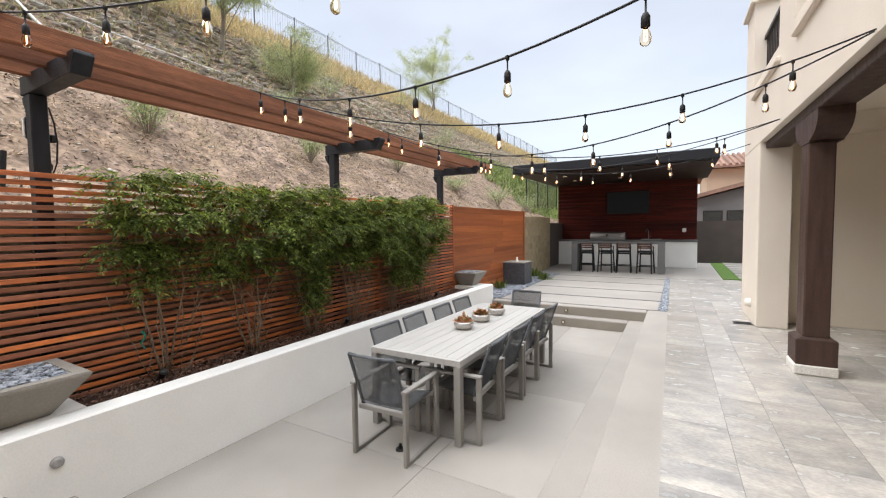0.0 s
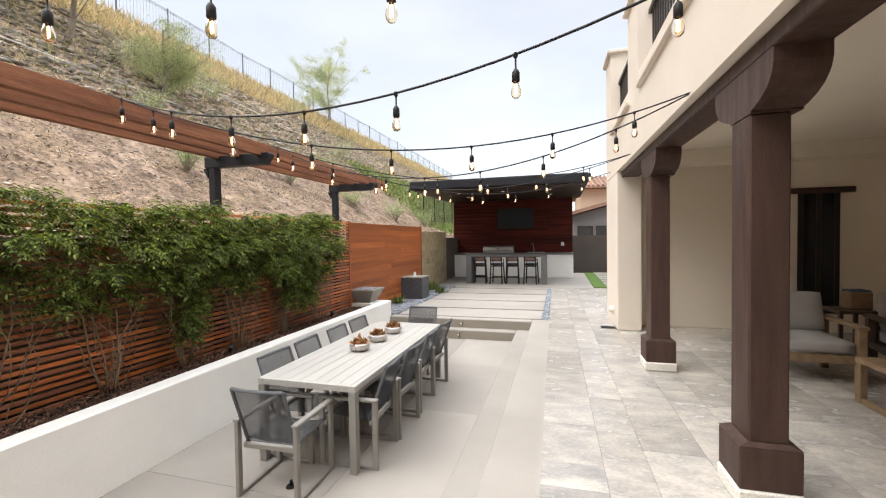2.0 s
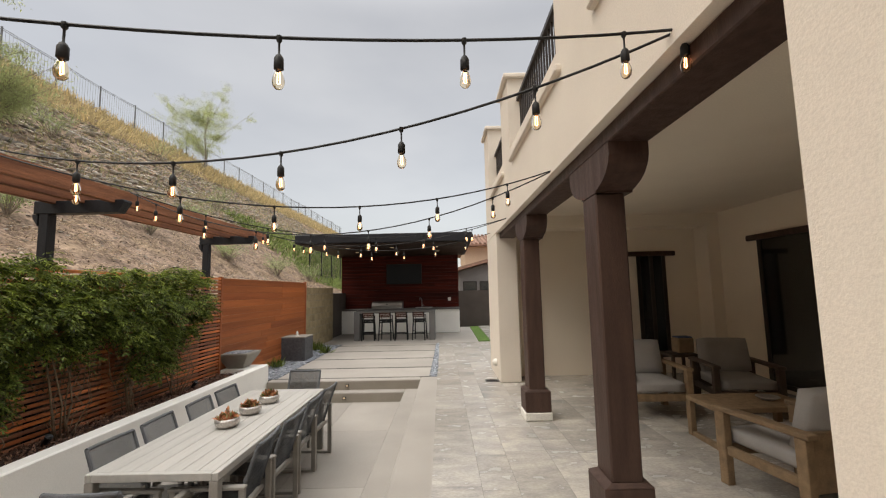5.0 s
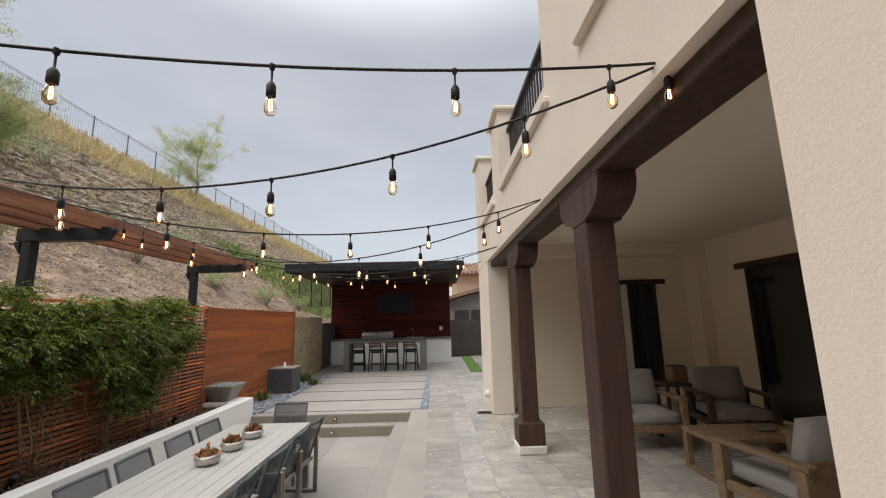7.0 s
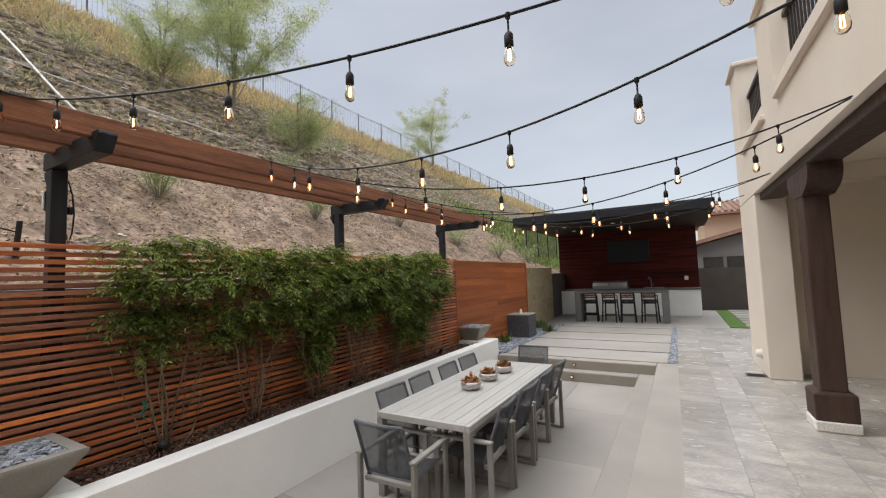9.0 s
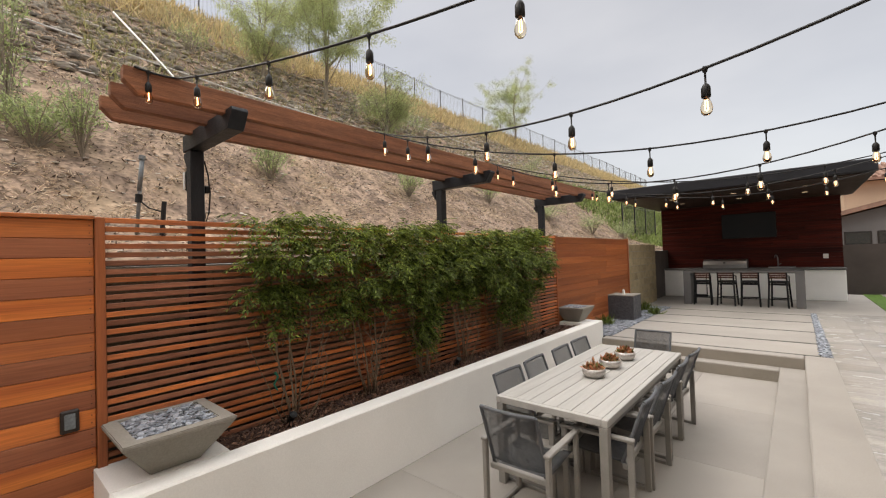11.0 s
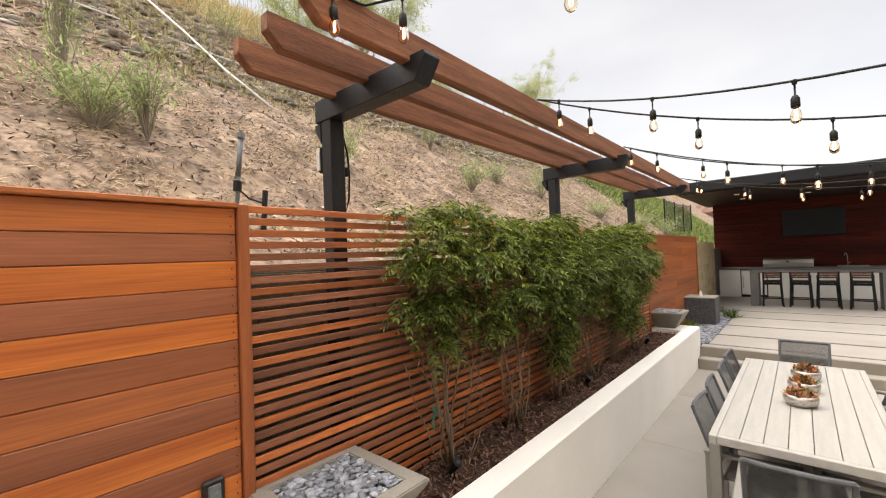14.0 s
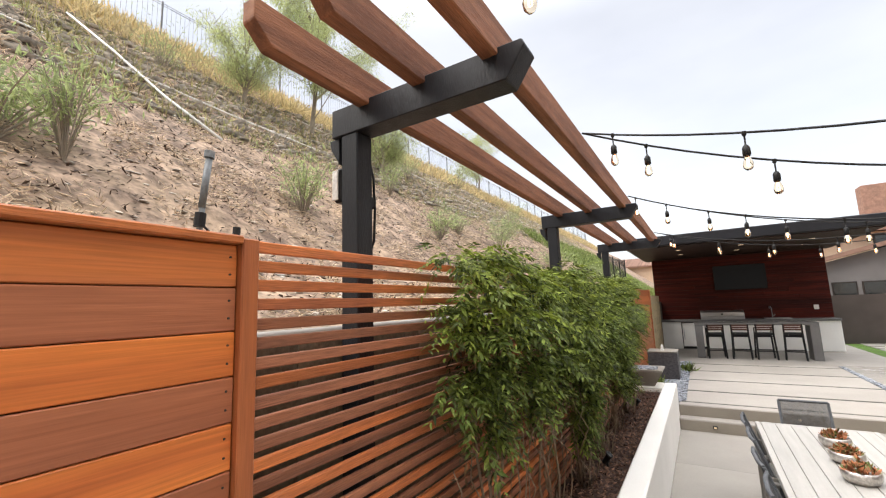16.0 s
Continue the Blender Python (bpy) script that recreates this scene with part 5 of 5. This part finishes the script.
# ---- climbing plants on the slats ----
def vine(y, w, crest, low, seed, tress=()):
    """A shrub tied to the slats: foliage from low to crest, w to either side, with hanging tresses of (offset, end)."""
    random.seed(seed)
    ob = thing("fence_shrub", "leafy green nandina shrub trained up the cedar slats", "shrub", "shrubs in the planter", at=(-2.86, y, 0.22))
    for i in range(4):
        a = random.uniform(-1, 1)
        pts = [(random.uniform(-0.03, 0.03), a * 0.05, 0), (random.uniform(-0.06, 0.06), a * 0.12 + random.uniform(-0.05, 0.05), 0.35),
               (random.uniform(-0.06, 0.08), a * 0.25 + random.uniform(-0.06, 0.06), 0.8), (random.uniform(-0.05, 0.08), a * w * 0.8, 1.4)]
        part("stem", tube(pts, 0.010, 6, None, 0.005), TWIG, ob, "", True)
    base, axis, fresh = [], [], []
    def clump(cx, cy, cz, rad, cnt):
        for _ in range(cnt):
            az, up = random.uniform(-1.75, 1.75), random.random()
            d = Vector((math.cos(az), math.sin(az), 0.75 - 1.3 * up))
            r = rad * (0.25 + 0.75 * random.random())
            p = (cx + d.x * r * 0.6, cy + d.y * r, cz + d.z * r * 0.6)
            base.append(p)
            axis.append((d.x + random.gauss(0, 0.3), d.y + random.gauss(0, 0.3), d.z * 0.5 - 0.2 + random.gauss(0, 0.2)))
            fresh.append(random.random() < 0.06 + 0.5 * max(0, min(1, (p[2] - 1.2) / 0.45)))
    # heads of foliage in uneven rows, fuller above
    z1, z0 = crest - 0.22, low - 0.22
    rows_ = max(3, int((z1 - z0) / 0.15))
    cols = max(4, int(2 * w / 0.15))
    for r in range(rows_):
        f = r / (rows_ - 1)
        for c in range(cols):
            if random.random() < 0.26 * (1 - f) ** 1.2:
                continue
            yy = -w + 2 * w * (c + random.uniform(0.15, 0.85)) / cols
            top = z1 - 0.1 + 0.07 * noise.noise(Vector(((yy + y) * 2.4, 4.0, 0.5)))
            zz = z0 + 0.08 + (top - z0 - 0.08) * f + random.uniform(-0.06, 0.06)
            clump(-0.05 + 0.24 * math.sin(math.pi * min(1, 0.25 + f * 0.7)) * random.random(), yy, zz, random.uniform(0.12, 0.2), 33)
    for off, end in tress:
        z = low - 0.15
        while z > end - 0.22:
            clump(random.uniform(-0.03, 0.06), off + random.gauss(0, 0.05), z, random.uniform(0.08, 0.13), 17)
            z -= 0.075
    base, axis, fresh = np.array(base), np.array(axis), np.array(fresh)
    fronds("foliage", base[~fresh], axis[~fresh], LEAF, ob, 6, 0.17, 0.051)
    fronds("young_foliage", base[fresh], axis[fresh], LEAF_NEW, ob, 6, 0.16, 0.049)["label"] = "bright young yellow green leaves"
    k = 420
    dry = np.stack([rng.normal(-0.02, 0.04, k), rng.uniform(-w * 0.8, w * 0.8, k), low - 0.22 + rng.uniform(-0.42, 0.25, k)], 1)
    leaves("dry_foliage", dry, 0.06, DEAD_LEAF, ob, 0.25, 0.6)
    for i in range(9):
        y0 = random.uniform(-0.36, 0.36)
        pts = [(random.uniform(-0.02, 0.1), y0 * 0.3, 0.02)]
        for q in range(1, 6):
            pts.append((pts[0][0] + random.uniform(-0.05, 0.07), y0 * (0.3 + 0.2 * q) + random.uniform(-0.07, 0.07), 0.17 * q + random.uniform(-0.05, 0.05)))
        part("twig", tube(pts, 0.005, 5, None, 0.003), TWIG, ob, "", True)
    return ob


vine(2.3, 0.34, 2.03, 1.32, 1, ((0.42, 1.08), (-0.1, 1.08)))
vine(3.12, 0.46, 1.98, 1.28, 2, ((0.0, 1.0),))
vine(3.92, 0.42, 2.04, 1.08, 3, ((-0.06, 0.6), (0.06, 0.66)))
vine(4.65, 0.46, 1.94, 1.16, 4, ((0.1, 0.95),))
vine(5.5, 0.50, 1.99, 1.0, 6, ((0.1, 0.65),))
vine(6.35, 0.48, 2.04, 1.1, 7, ((-0.36, 0.58), (-0.2, 0.7)))
random.seed(11)


def spotlight(x, y, rz):
    ob = thing("garden_spotlight", "small black landscape spotlight set in the mulch", "spotlight", "lights in the planter", at=(x, y, 0.23), rz=rz)
    part("stake", tube([(0, 0, 0), (0, 0, 0.05)], 0.012, 8), BLACK_METAL, ob)
    can = part("can", lathe([(0.0, -0.05), (0.024, -0.05), (0.028, 0.03), (0.034, 0.05), (0.028, 0.045), (0.0, 0.035)], 14), BLACK_METAL, ob, "", True)
    can.matrix_basis = pose(0, 0, 0.075, 35, 0, 90)
    return ob


for x, y, a in ((-2.74, 2.2, 10), (-2.75, 4.4, -8), (-2.78, 6.7, 4)):
    spotlight(x, y, a)
tie = thing("plant_tie", "strip of green plant tape on the lowest twigs", "plant tie", at=(-2.84, 2.12, 0.62))
part("tape", tube([(0, 0, 0.07), (0.02, 0.015, 0.03), (0.0, -0.01, -0.03), (0.02, 0.01, -0.08)], 0.012, 6, None, 0.006), GREEN_TAPE, tie)

# ---- string lights ----
def string_light(a, b, sag, n, start, pitch):
    ob = thing("string_light", "black festoon cable with clear warm glowing bulbs", "string lights", "festoon strings over the patio")
    a, b = Vector(a), Vector(b)
    def at(t):
        p = a.lerp(b, t)
        p.z -= sag * 4 * t * (1 - t)
        return p
    part("cable", tube([at(i / 24) for i in range(25)], 0.006, 6), BLACK_RUBBER, ob)
    for i in range(n):
        p = at(start + pitch * i)
        s = part("socket", lathe([(0.010, 0.006), (0.010, -0.012), (0.004, -0.02), (0.004, -0.062), (0.011, -0.068), (0.017, -0.08), (0.0175, -0.118), (0.013, -0.122), (0, -0.122)], 10), BLACK_RUBBER, ob, "", True)
        s.location = p
        bl = part("bulb", lathe([(0.011, -0.121), (0.014, -0.13), (0.021, -0.150), (0.0225, -0.165), (0.0195, -0.181), (0.011, -0.191), (0, -0.194)], 12), BULB_GLASS, ob, "glass bulb tinted amber for its glow", True)
        bl.location = p
        bl.visible_shadow = False
        fi = part("filament", tube([(-0.004, 0, -0.128), (-0.006, 0.002, -0.17), (0.0, -0.003, -0.176), (0.006, 0.002, -0.17), (0.004, 0, -0.128)], 0.0028, 5), FILAMENT, bl, "glowing filament")
    return ob


AX, HXS = -2.41, 2.05
A = [(AX, 1.33, 2.765), (AX, 2.89, 2.765), (AX, 4.8, 2.765), (AX, 7.62, 2.765)]
H = [(HXS, 2.09, 2.71), (2.03, 4.04, 2.69), (1.99, 6.6, 2.71), (1.915, 8.6, 2.75)]
string_light(A[0], H[0], 0.21, 7, 0.045, 0.149)
string_light(A[1], H[0], 0.42, 8, 0.04, 0.1372)
string_light(A[1], H[1], 0.45, 7, 0.077, 0.1365)
string_light(A[2], H[1], 0.53, 7, 0.0756, 0.1328)
string_light(A[2], H[2], 0.40, 7, 0.015, 0.139)
string_light(A[3], H[2], 0.36, 7, 0.05, 0.1372)
string_light(A[3], H[3], 0.36, 7, 0.06, 0.1372)
string_light((AX, 1.1, 2.765), A[0], 0.01, 1, 0.3, 0.1)

# ---- travertine tiles ----
unit = {}
def tile(w, l, x, y):
    key = (round(w, 3), round(l, 3))
    if key not in unit:
        o = part("tile", box((0.001, 0.001, -0.012), (w - 0.001, l - 0.001, 0), 0.002), TRAV, travertine)
        unit[key] = o.data
    else:
        o = new("tile", unit[key])
        o.parent = travertine
    o.location = (x, y, random.uniform(-0.0015, 0.001))


random.seed(21)
far = bmesh.new()
for (x0, cols, y0, y1, near) in ((0.85, (0.42, 0.3, 0.42, 0.3, 0.44), 0.2, 13.6, True), (2.73, (0.62, 0.42, 0.62, 0.42, 0.62, 0.62), -4.9, 8.3, False), (0.85, (0.62, 0.62, 0.62), -4.9, 0.2, False)):
    x = x0
    for w in cols:
        y = y0 - random.choice((0.0, 0.2))
        while y < y1:
            l = random.choice((0.3, 0.42, 0.42, 0.62))
            a, b = max(y, y0), min(y + l, y1)
            if b - a > 0.06:
                if near and b - a == l:
                    tile(w, l, x, y)
                else:
                    far = box((x + 0.001, a + 0.001, -0.013), (x + w - 0.001, b - 0.001, -0.0005 + random.uniform(-0.001, 0)), 0, far)
            y += l
        x += w
rest = part("tile_field", far, TRAV_I, travertine)
rest["kind"] = "stuff"
